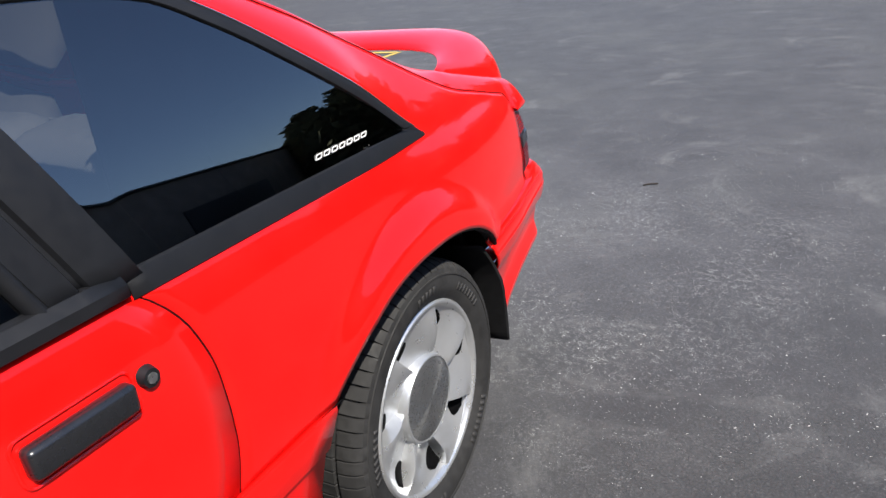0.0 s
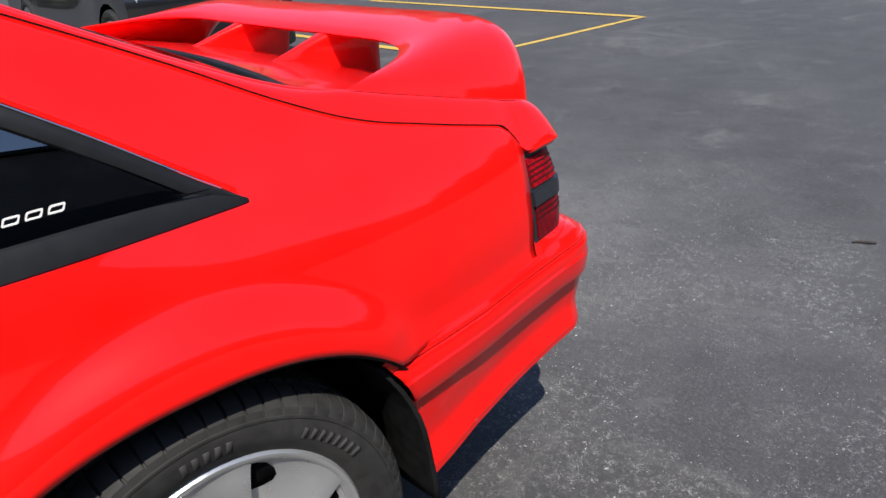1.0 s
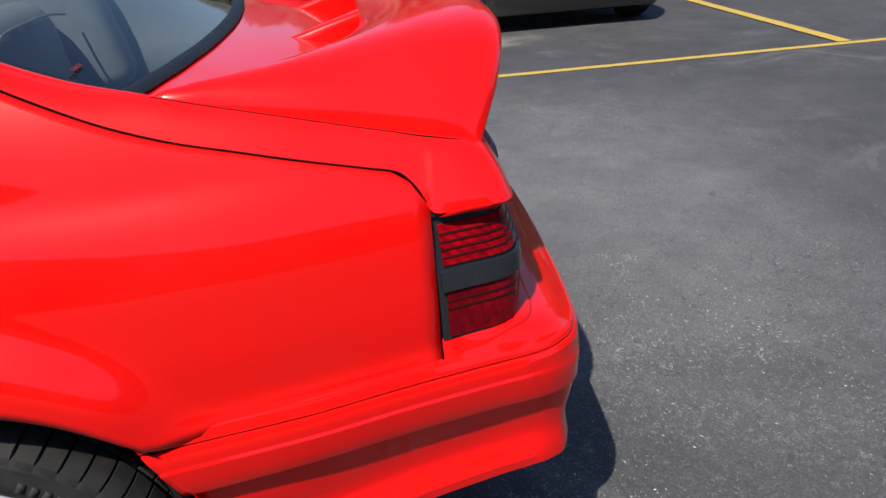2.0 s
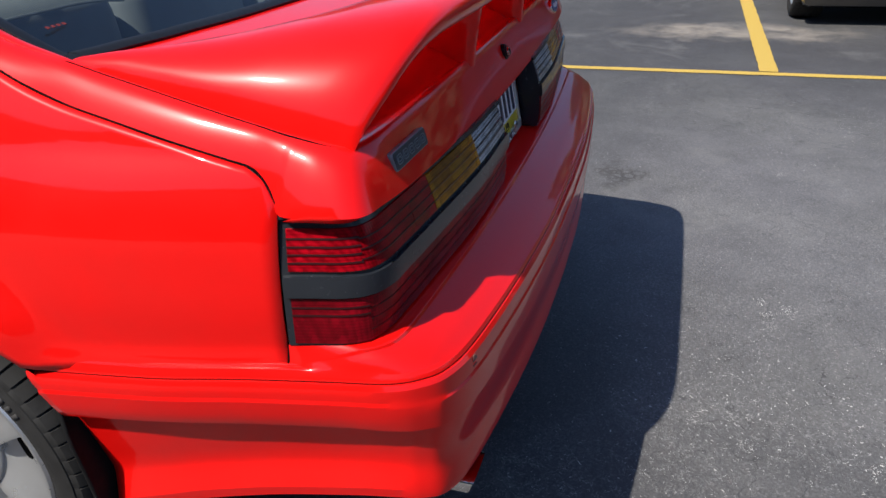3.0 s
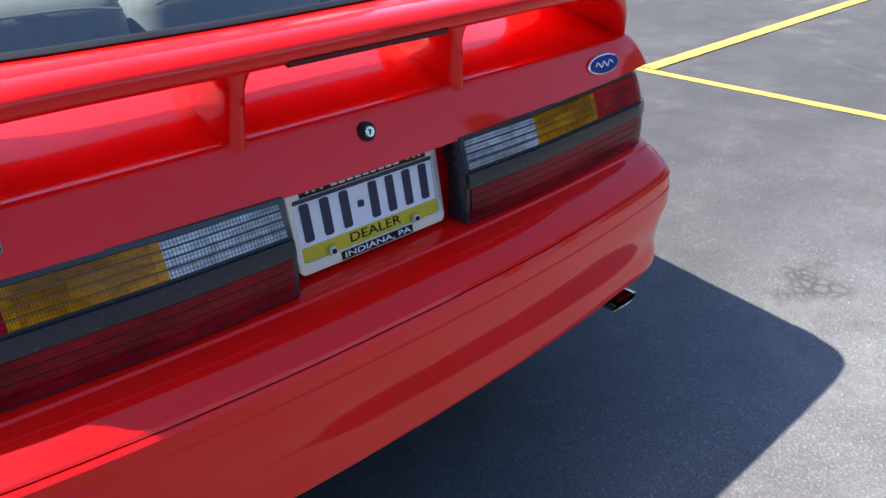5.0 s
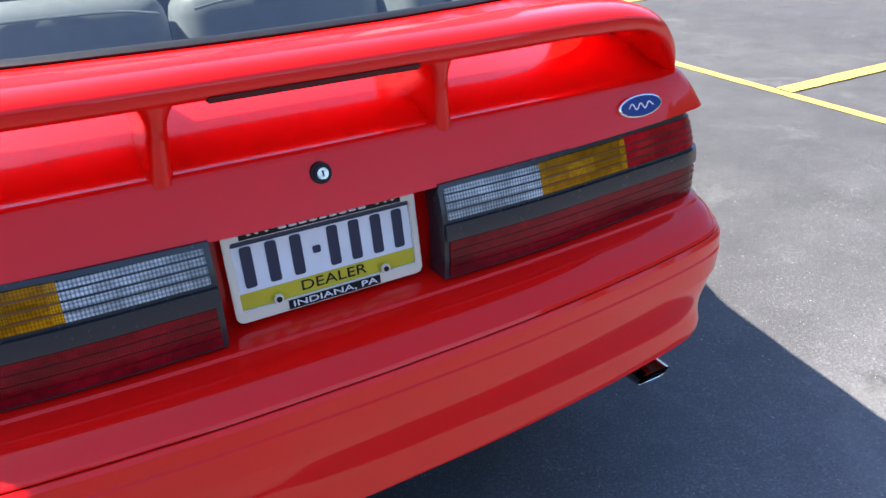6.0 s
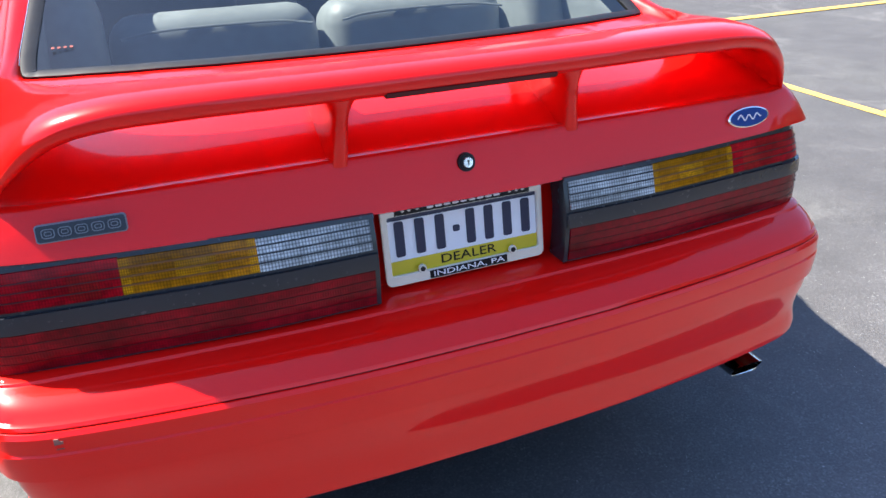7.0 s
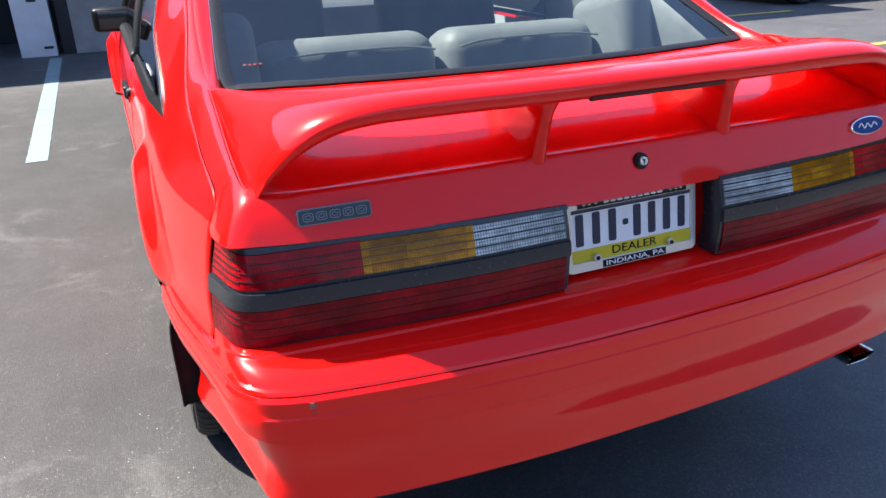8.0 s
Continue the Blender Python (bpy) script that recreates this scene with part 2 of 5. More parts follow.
# a finer net of broken pale flecks where the seal coat has worn off the stone, thin in the smoother stretches
fleck = tex(ASPHALT, "ShaderNodeTexNoise", 88.0, Detail=2.0, Roughness=0.5, Distortion=0.9)
fleckmask = tex(ASPHALT, "ShaderNodeTexNoise", 1.7, Detail=7.0, Roughness=0.72, Distortion=0.5)
gap = tex(ASPHALT, "ShaderNodeTexNoise", 33.0, Detail=3.0, Roughness=0.7)
fm = mix(ASPHALT, 1.0, ramp(ASPHALT, fleck.outputs["Fac"], [(0.470, 0.0), (0.488, 1.0), (0.506, 1.0), (0.524, 0.0)]),
         ramp(ASPHALT, fleckmask.outputs["Fac"], [(0.42, 0.06), (0.50, 0.55), (0.62, 1.0)]), "MULTIPLY")
fm = mix(ASPHALT, 1.0, fm, ramp(ASPHALT, gap.outputs["Fac"], [(0.46, 0.0), (0.60, 1.0)]), "MULTIPLY")
wornd = n.new("ShaderNodeVectorMath")
wornd.operation = "DISTANCE"
wornd.inputs[1].default_value = (-0.75 + 0.6, -0.50 + 0.6, 0.0)
l.new(pw.outputs[0], wornd.inputs[0])
fm = mix(ASPHALT, 1.0, fm, ramp(ASPHALT, wornd.outputs["Value"], [(0.75, 0.9), (1.0, 0.5), (1.3, 0.10)]), "MULTIPLY")
base = mix(ASPHALT, fm, base, (0.40, 0.40, 0.395))
scuff = tex(ASPHALT, "ShaderNodeTexNoise", 1.3, Detail=7.0, Roughness=0.7, Distortion=1.2)
base = mix(ASPHALT, ramp(ASPHALT, scuff.outputs["Fac"], [(0.56, 0.0), (0.74, 0.45)]), base, (0.20, 0.198, 0.193))
tan = n.new("ShaderNodeVectorMath")
tan.operation = "DISTANCE"
tsc = n.new("ShaderNodeVectorMath")
tsc.operation = "MULTIPLY"
tsc.inputs[1].default_value = (2.6, 1.0, 1.0)
kmask = ramp(ASPHALT, broad.outputs["Fac"], [(0.47, 0.0), (0.60, 0.7)])
km = mix(ASPHALT, 1.0, ramp(ASPHALT, crack.outputs["Distance"], [(0.0, 1.0), (0.010, 0.0)]), kmask, "MULTIPLY")
base = mix(ASPHALT, km, base, (0.03, 0.03, 0.032))
# the crazed spot beside the shadow of the tail
sp = n.new("ShaderNodeVectorMath")
sp.operation = "DISTANCE"
sc = n.new("ShaderNodeVectorMath")
sc.operation = "MULTIPLY"
sc.inputs[1].default_value = (0.75, 1.0, 1.0)
l.new(wv.outputs[0], sc.inputs[0])
l.new(sc.outputs[0], sp.inputs[0])
sp.inputs[1].default_value = ((1.58 + 0.25) * 0.75, 0.11 + 0.25, 0.0)
spot = ramp(ASPHALT, sp.outputs["Value"], [(0.06, 1.0), (0.15, 0.0)])
craze = tex(ASPHALT, "ShaderNodeTexVoronoi", 26.0)
craze.feature = "DISTANCE_TO_EDGE"
spot = mix(ASPHALT, 1.0, spot, ramp(ASPHALT, craze.outputs["Distance"], [(0.02, 0.75), (0.25, 0.1)]), "MULTIPLY")
base = mix(ASPHALT, spot, base, (0.035, 0.033, 0.03))
# a streak of tan dust across the stalls
l.new(wv.outputs[0], tsc.inputs[0])
l.new(tsc.outputs[0], tan.inputs[0])
tan.inputs[1].default_value = ((4.75 + 0.25) * 2.6, -0.45 + 0.25, 0.0)
tm = mix(ASPHALT, 1.0, ramp(ASPHALT, tan.outputs["Value"], [(0.45, 0.75), (1.15, 0.0)]), ramp(ASPHALT, mid.outputs["Fac"], [(0.35, 0.1), (0.6, 1.0)]), "MULTIPLY")
base = mix(ASPHALT, tm, base, (0.34, 0.30, 0.25))
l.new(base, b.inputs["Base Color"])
l.new(ramp(ASPHALT, grit.outputs["Fac"], [(0.3, 0.55), (0.7, 0.85)]), b.inputs["Roughness"])
bump(ASPHALT, mix(ASPHALT, km, grit.outputs["Fac"], 0.0), 0.7, 0.004)


def road_paint(name, color, wear):
    m = mat(name, color, 0.6)
    n, l, b = nodes(m)
    big = tex(m, "ShaderNodeTexNoise", 3.0, Detail=8.0, Roughness=0.75)
    grit = tex(m, "ShaderNodeTexNoise", 140.0, Detail=4.0, Roughness=0.7)
    c = mix(m, 1.0, color, ramp(m, grit.outputs["Fac"], [(0.3, 0.72), (0.6, 1.05)]), "MULTIPLY")
    c = mix(m, ramp(m, big.outputs["Fac"], [(wear, 0.0), (wear + 0.06, 0.75)]), c, (0.11, 0.11, 0.11))
    l.new(c, b.inputs["Base Color"])
    bump(m, grit.outputs["Fac"], 0.6, 0.003)
    return m


YELLOW = road_paint("yellow_line_paint", (0.60, 0.41, 0.083), 0.64)
PALE = road_paint("pale_blue_line_paint", (0.21, 0.30, 0.32), 0.58)
WALL = grainy(mat("grey_block_wall", (0.25, 0.24, 0.23), 0.85), (0.34, 0.33, 0.32), 0.22, 8, (0.7, 0.95), 0.3)
WHITEWALL = grainy(mat("chipped_white_paint", (0.7, 0.7, 0.72), 0.6), (0.72, 0.72, 0.74), 0.12, 9, (0.5, 0.8), 0.2)
BROWN = grainy(mat("dark_brown_brick", (0.20, 0.160, 0.135), 0.85), (0.21, 0.168, 0.142), 0.25, 6, (0.7, 0.95))
# near-black puts the shade inside bays and openings into the colour; scuffs share it
BAY = mat("bay_shade_and_scuff", (0.02, 0.021, 0.024), 0.7)
CAR_BLACK = mat("black_car_paint", (0.008, 0.008, 0.009), 0.3, 0.0, 1.0, 0.03)
CHIP = grainy(mat("pale_stone_chip", (0.5, 0.5, 0.49), 0.8), (0.56, 0.56, 0.55), 0.4, 80)
TWIG = mat("dark_twig", (0.03, 0.022, 0.018), 0.8)
FOLIAGE = grainy(mat("dark_green_foliage", (0.10, 0.11, 0.06), 0.7), (0.11, 0.115, 0.065), 0.4, 1.5)
STICKER = mat("red_sticker", (0.15, 0.016, 0.014), 0.6)


# ---- mesh helpers ----
def mesh_ob(name, verts, faces, material, parent=None, label="", smooth=True, angle=35, flip=False):
    me = bpy.data.meshes.new(name)
    if flip:
        faces = [tuple(reversed(f)) for f in faces]
    me.from_pydata([tuple(v) for v in verts], [], faces)
    me.materials.append(material)
    me.polygons.foreach_set("use_smooth", [smooth] * len(me.polygons))
    if smooth:
        me.set_sharp_from_angle(angle=radians(angle))
    me.update()
    ob = new(name, me)
    if parent:
        ob.parent = parent
    if label:
        ob["label"] = label
    return ob


def part(name, bm, material, parent, label="", smooth=True, angle=35):
    me = bpy.data.meshes.new(name)
    bmesh.ops.recalc_face_normals(bm, faces=bm.faces)
    bm.to_mesh(me)
    bm.free()
    me.materials.append(material)
    me.polygons.foreach_set("use_smooth", [smooth] * len(me.polygons))
    if smooth:
        me.set_sharp_from_angle(angle=radians(angle))
    ob = new(name, me)
    if parent:
        ob.parent = parent
    if label:
        ob["label"] = label
    return ob


def grid_faces(nu, nv, closed_u=False, closed_v=False, base=0):
    f = []
    for i in range(nu if closed_u else nu - 1):
        for j in range(nv if closed_v else nv - 1):
            a, c = i % nu, (i + 1) % nu
            d, e = j % nv, (j + 1) % nv
            f.append((base + a * nv + d, base + c * nv + d, base + c * nv + e, base + a * nv + e))
    return f


def sheet(name, rows, material, parent, label="", flip=False, thick=0.0, angle=35, closed_u=False, closed_v=False):
    """A skin over rows of points; thick: its depth, on the side away from the normal."""
    nu, nv = len(rows), len(rows[0])
    ob = mesh_ob(name, [p for r in rows for p in r], grid_faces(nu, nv, closed_u, closed_v), material, parent, label, True, angle, flip)
    if thick:
        s = ob.modifiers.new("thickness", "SOLIDIFY")
        s.thickness = thick
        s.offset = -1
    return ob


def sheet2(name, rows, material, parent, label="", side=1, **k):
    """The same skin on the car's right (side 1) or mirrored on its left (side -1)."""
    rows = [[(p[0] * side, p[1], p[2]) for p in r] for r in rows]
    return sheet(name, rows, material, parent, label, flip=(side < 0) != k.pop("flip", False), **k)


def smooth_line(pts, n):
    """A Catmull-Rom line through the points, n points long, even along its length."""
    p = np.array(pts, float)
    q = np.vstack([2 * p[0] - p[1], p, 2 * p[-1] - p[-2]])
    out = []
    for i in range(1, len(q) - 2):
        d0, d1, d2 = (max(np.linalg.norm(q[i + k] - q[i + k - 1]), 1e-6) ** 0.5 for k in (0, 1, 2))
        m1 = (q[i] - q[i - 1]) / d0 - (q[i + 1] - q[i - 1]) / (d0 + d1) + (q[i + 1] - q[i]) / d1
        m2 = (q[i + 1] - q[i]) / d1 - (q[i + 2] - q[i]) / (d1 + d2) + (q[i + 2] - q[i + 1]) / d2
        m1, m2 = m1 * d1, m2 * d1
        for t in np.linspace(0, 1, 24, endpoint=False):
            out.append((2 * t**3 - 3 * t**2 + 1) * q[i] + (t**3 - 2 * t**2 + t) * m1 + (-2 * t**3 + 3 * t**2) * q[i + 1] + (t**3 - t**2) * m2)
    out = np.array(out + [q[-2]])
    s = np.concatenate([[0], np.cumsum(np.linalg.norm(np.diff(out, axis=0), axis=1))])
    u = np.linspace(0, s[-1], n)
    return np.stack([np.interp(u, s, out[:, k]) for k in range(p.shape[1])], axis=1)


def knots(pts, per):
    """A Catmull-Rom line with the same number of steps between each two points, so that two lines of as many points match."""
    p = np.array(pts, float)
    q = np.vstack([2 * p[0] - p[1], p, 2 * p[-1] - p[-2]])
    out = []
    for i in range(1, len(q) - 2):
        d0, d1, d2 = (max(np.linalg.norm(q[i + k] - q[i + k - 1]), 1e-6) ** 0.5 for k in (0, 1, 2))
        m1 = ((q[i] - q[i - 1]) / d0 - (q[i + 1] - q[i - 1]) / (d0 + d1) + (q[i + 1] - q[i]) / d1) * d1
        m2 = ((q[i + 1] - q[i]) / d1 - (q[i + 2] - q[i]) / (d1 + d2) + (q[i + 2] - q[i + 1]) / d2) * d1
        for t in np.linspace(0, 1, per, endpoint=False):
            out.append((2 * t**3 - 3 * t**2 + 1) * q[i] + (t**3 - 2 * t**2 + t) * m1 + (-2 * t**3 + 3 * t**2) * q[i + 1] + (t**3 - t**2) * m2)
    return np.array(out + [q[-2]])


def tube(name, pts, radius, material, parent, label="", sides=6, flat=1.0):
    """A round bar along a line."""
    p = [Vector(v) for v in pts]
    verts = []
    for i, v in enumerate(p):
        t = (p[min(i + 1, len(p) - 1)] - p[max(i - 1, 0)]).normalized()
        a = t.cross(Vector((0, 0, 1)))
        a = a.normalized() if a.length > 1e-4 else Vector((1, 0, 0))
        c = a.cross(t)
        for k in range(sides):
            w = 2 * math.pi * k / sides
            verts.append(v + radius * (math.cos(w) * a + math.sin(w) * flat * c))
    faces = grid_faces(len(p), sides, False, True)
    faces += [tuple(range(sides)), tuple(reversed(range(len(verts) - sides, len(verts))))]
    return mesh_ob(name, verts, faces, material, parent, label, True, 50, True)


def box(name, c, size, material, parent, label="", bevel=0.0, m=None, seg=2):
    bm = bmesh.new()
    bmesh.ops.create_cube(bm, size=1)
    bmesh.ops.scale(bm, vec=size, verts=bm.verts)
    if bevel:
        bmesh.ops.bevel(bm, geom=bm.edges[:], offset=bevel, segments=seg, profile=0.5, affect="EDGES")
    if m is not None:
        bmesh.ops.transform(bm, matrix=m, verts=bm.verts)
    bmesh.ops.translate(bm, vec=c, verts=bm.verts)
    return part(name, bm, material, parent, label, bevel > 0, 40)


def outline_plate(name, outline, depth, material, parent, label="", m=None, bevel=0.0):
    """A flat plate of that outline (in x and z), depth thick towards +y from y = 0."""
    bm = bmesh.new()
    vs = [bm.verts.new((x, 0, z)) for x, z in outline]
    f = bm.faces.new(vs)
    r = bmesh.ops.extrude_face_region(bm, geom=[f])
    bmesh.ops.translate(bm, vec=(0, depth, 0), verts=[v for v in r["geom"] if isinstance(v, bmesh.types.BMVert)])
    if bevel:
        es = [e for e in bm.edges if abs(e.verts[0].co.y) < 1e-6 and abs(e.verts[1].co.y) < 1e-6]
        bmesh.ops.bevel(bm, geom=es, offset=bevel, segments=2, profile=0.5, affect="EDGES")
    if m is not None:
        bmesh.ops.transform(bm, matrix=m, verts=bm.verts)
    return part(name, bm, material, parent, label, True, 30)


def rounded(w, h, r, n=5):
    out = []
    for cx, cz, a0 in ((w / 2 - r, h / 2 - r, 0), (-w / 2 + r, h / 2 - r, 90), (-w / 2 + r, -h / 2 + r, 180), (w / 2 - r, -h / 2 + r, 270)):
        for k in range(n):
            a = radians(a0 + 90 * k / (n - 1))
            out.append((cx + r * math.cos(a), cz + r * math.sin(a)))
    return out


def lathe(name, prof, material, parent, label="", n=64, axis="x", closed=False):
    """Turns a profile of (radius, offset along x) about the x axis."""
    rows = []
    for i in range(n):
        a = 2 * math.pi * i / n
        rows.append([(o, r * math.cos(a), r * math.sin(a)) for r, o in prof])
    return sheet(name, rows, material, parent, label, closed_u=True, closed_v=closed, angle=40)


def empty(name, label, category, at=(0, 0, 0), group="", kind=""):
    e = new(name)
    e.location = at
    return tagged(e, label, category, group, kind)


def lettering(name, text, size, material, parent, m, width=None, depth=0.0006):
    cu = bpy.data.curves.new(name, "FONT")
    cu.body = text
    cu.size = size
    cu.extrude = depth
    cu.align_x, cu.align_y = "CENTER", "CENTER"
    tmp = bpy.data.objects.new(name, cu)
    scene.collection.objects.link(tmp)
    bpy.context.view_layer.update()
    me = bpy.data.meshes.new_from_object(tmp)
    scene.collection.objects.unlink(tmp)
    bpy.data.objects.remove(tmp)
    xs = [v.co.x for v in me.vertices]
    k = width / (max(xs) - min(xs)) if width else 1
    me.transform(m @ Matrix.Diagonal((k, 1, 1, 1)))
    me.materials.clear()
    me.materials.append(material)
    ob = new(name, me)
    ob.parent = parent
    return ob

# ---- ground and markings ----
def ground_sheet():
    bm = bmesh.new()
    bmesh.ops.create_grid(bm, x_segments=2, y_segments=2, size=600)
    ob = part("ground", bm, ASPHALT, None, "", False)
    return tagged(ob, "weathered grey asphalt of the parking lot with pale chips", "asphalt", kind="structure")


def painted_line(x0, y0, x1, y1, w, material, label, z=0.004):
    d = Vector((x1 - x0, y1 - y0, 0)).normalized()
    s = Vector((-d.y, d.x, 0)) * w / 2
    a, c = Vector((x0, y0, z)), Vector((x1, y1, z))
    k = max(2, int((c - a).length / 0.06))
    rnd = random.Random(int(100 * (x0 + 7 * y0 + 50)))
    rows = []
    for i in range(k + 1):
        p = a.lerp(c, i / k)
        e1, e2 = (rnd.uniform(-0.003, 0.003) for _ in (0, 1))
        rows.append([p + s * (1 + e1 / w * 2), p - s * (1 + e2 / w * 2)])
    ob = sheet("parking_line", rows, material, None, "", flip=True)
    return tagged(ob, label, "parking line", "parking lines", "structure")


ground_sheet()
painted_line(3.44, -6.08, 3.44, 14.0, 0.075, YELLOW, "yellow painted line along the ends of the parking stalls")
for y in (-6.04, -3.34, -0.64, 2.06, 4.86, 7.72, 10.5):
    painted_line(3.48, y, 8.6, y, 0.11, YELLOW, "yellow painted line between two parking stalls", 0.008)
painted_line(-1.415, 4.25, -1.44, 8.85, 0.125, PALE, "worn pale blue painted line beside the red car")

# ---- the red car ----
car = empty("car", "shiny red hatchback sports car with a rear wing on asphalt", "car")


def pchip(x, xs, ys):
    """Smooth interpolation with no overshoot."""
    xs, ys = np.array(xs, float), np.array(ys, float)
    h, d = np.diff(xs), np.diff(ys) / np.diff(xs)
    m = np.zeros(len(xs))
    m[0], m[-1] = d[0], d[-1]
    for i in range(1, len(xs) - 1):
        if d[i - 1] * d[i] > 0:
            w1, w2 = 2 * h[i] + h[i - 1], h[i] + 2 * h[i - 1]
            m[i] = (w1 + w2) / (w1 / d[i - 1] + w2 / d[i])
    i = int(np.clip(np.searchsorted(xs, x) - 1, 0, len(xs) - 2))
    t = np.clip((x - xs[i]) / h[i], 0, 1)
    return ((2 * t**3 - 3 * t**2 + 1) * ys[i] + (t**3 - 2 * t**2 + t) * h[i] * m[i]
            + (-2 * t**3 + 3 * t**2) * ys[i + 1] + (t**3 - t**2) * h[i] * m[i + 1])


ARCH_Y, ARCH_Z, ARCH_R = 1.065, 0.317, 0.404
ARCH_F, ARCH_B, ARCH_N = 0.432, 0.391, 2.3
FRONT_Y = 1.073 + 2.553
SIDE_Z = [0.17, 0.25, 0.35, 0.45, 0.52, 0.60, 0.68, 0.76, 0.82, 0.87, 0.913]
SIDE_X = [0.800, 0.825, 0.838, 0.848, 0.855, 0.862, 0.863, 0.856, 0.846, 0.833, 0.818]
SEAM_Y = [0.363, 0.370, 0.383, 0.406, 0.441, 0.524, 0.600, 0.671, 0.735, 0.794, 0.849, 0.901, 0.949, 1.06, 1.2, 1.4, 1.56]
SEAM_Z = [0.830, 0.840, 0.862, 0.884, 0.893, 0.913, 0.932, 0.950, 0.972, 0.998, 1.025, 1.053, 1.079, 1.135, 1.201, 1.280, 1.315]
SEAM_X = [0.786, 0.782, 0.774, 0.769, 0.769, 0.770, 0.767, 0.764, 0.760, 0.753, 0.743, 0.732, 0.722, 0.703, 0.685, 0.640, 0.600]
WTOP_Y = [0.935, 1.0, 1.122, 1.267, 1.40, 1.50, 1.64, 1.95]
WTOP_Z = [0.913, 0.962, 1.053, 1.150, 1.234, 1.284, 1.302, 1.306]
GLASS_Z = [0.90, 0.966, 1.06, 1.15, 1.22, 1.29, 1.32]
GLASS_X = [0.820, 0.806, 0.780, 0.745, 0.708, 0.655, 0.622]


def ease(t):
    t = min(1.0, max(0.0, t))
    return t * t * (3 - 2 * t)


def taper(y):
    if y < 0.9:
        return 0.056 * ((0.9 - y) / 0.53) ** 2
    if y > 3.7:
        return 0.13 * ((y - 3.7) / 0.85) ** 2
    return 0.0


def flare(y, z):
    f = 0.0
    for cy in (ARCH_Y, FRONT_Y):
        r = math.hypot(y - cy, z - ARCH_Z)
        f += 0.033 * (1 - ease((r - 0.435) / 0.070)) * (0.8 * ease((z - 0.52) / 0.16) if y > cy + 0.25 else (0.8 + 0.2 * ease((cy + 0.25 - y) / 0.25)) * ease((z - 0.46) / 0.2) if y > cy else min(1, max(0, (z - 0.33) / 0.12)))
    return f


def side_x(y, z):
    return pchip(z, SIDE_Z, SIDE_X) - taper(y) + flare(y, z)


def belt(y):
    return 0.913 if y < 2.9 else 0.913 - 0.10 * ((y - 2.9) / 1.6) ** 1.3


def arch_low(y, cy):
    d = 1 - (abs(y - cy) / (ARCH_F if y > cy else ARCH_R)) ** ARCH_N
    return ARCH_Z + ARCH_B * d ** (1 / ARCH_N) if d > 0 else -1


def arch_half(z):
    """How far the arch reaches from its middle at a height, 1 at the hub."""
    return (1 - min(1, abs(z - ARCH_Z) / ARCH_B) ** ARCH_N) ** (1 / ARCH_N)


def arch_point(cy, a, off=0.0):
    """A point of the arch's edge, off metres outside it."""
    c, s, n = math.cos(a), math.sin(a), 2 / ARCH_N
    y = math.copysign(abs(c) ** n, c) * ((ARCH_F if c > 0 else ARCH_R) + off)
    return cy + y, ARCH_Z + math.copysign(abs(s) ** n, s) * (ARCH_B + off)


def bumper_top(y):
    return pchip(y, [0.3, 0.372, 0.43, 0.60, 0.75, 0.9], [0.623, 0.622, 0.619, 0.612, 0.605, 0.591])


def door_gap(z):
    return pchip(z, [0.17, 0.30, 0.45, 0.555, 0.65, 0.75, 0.83, 0.88, 0.913], [1.825, 1.77, 1.708, 1.683, 1.668, 1.668, 1.684, 1.712, 1.747])


def tail_x(y, z):
    """Half width of the rear quarter, rolled in to the hatch seam at its top."""
    hi, sx = pchip(y, SEAM_Y, SEAM_Z), pchip(y, SEAM_Y, SEAM_X)
    side, top = (pchip(min(v, 0.90), SIDE_Z, SIDE_X) - taper(y) for v in (z, hi))
    roll = max(0.085, hi - 0.79)
    side -= (top - sx) * max(0.0, 1 - max(0.0, hi - z) / roll) ** 1.9
    # the foot of the panel sweeps out to the bumper
    amp = pchip(y, [0.36, 0.43, 0.55, 0.66, 0.76, 0.80], [0.007, 0.008, 0.008, 0.006, 0.002, 0.0])
    foot = amp * min(1.0, max(0.0, (bumper_top(y) + 0.024 - z) / 0.024)) ** 1.4
    return side + flare(y, z) * (1 - 0.6 * ease((0.80 - y) / 0.10)) + foot


def skin_x(y, z):
    """Half width of the rear quarter anywhere below the window."""
    k = ease((y - 0.935) / 0.25)
    return (tail_x(y, z) * (1 - k) if k < 1 else 0.0) + (side_x(y, z) * k if k > 0 else 0.0)


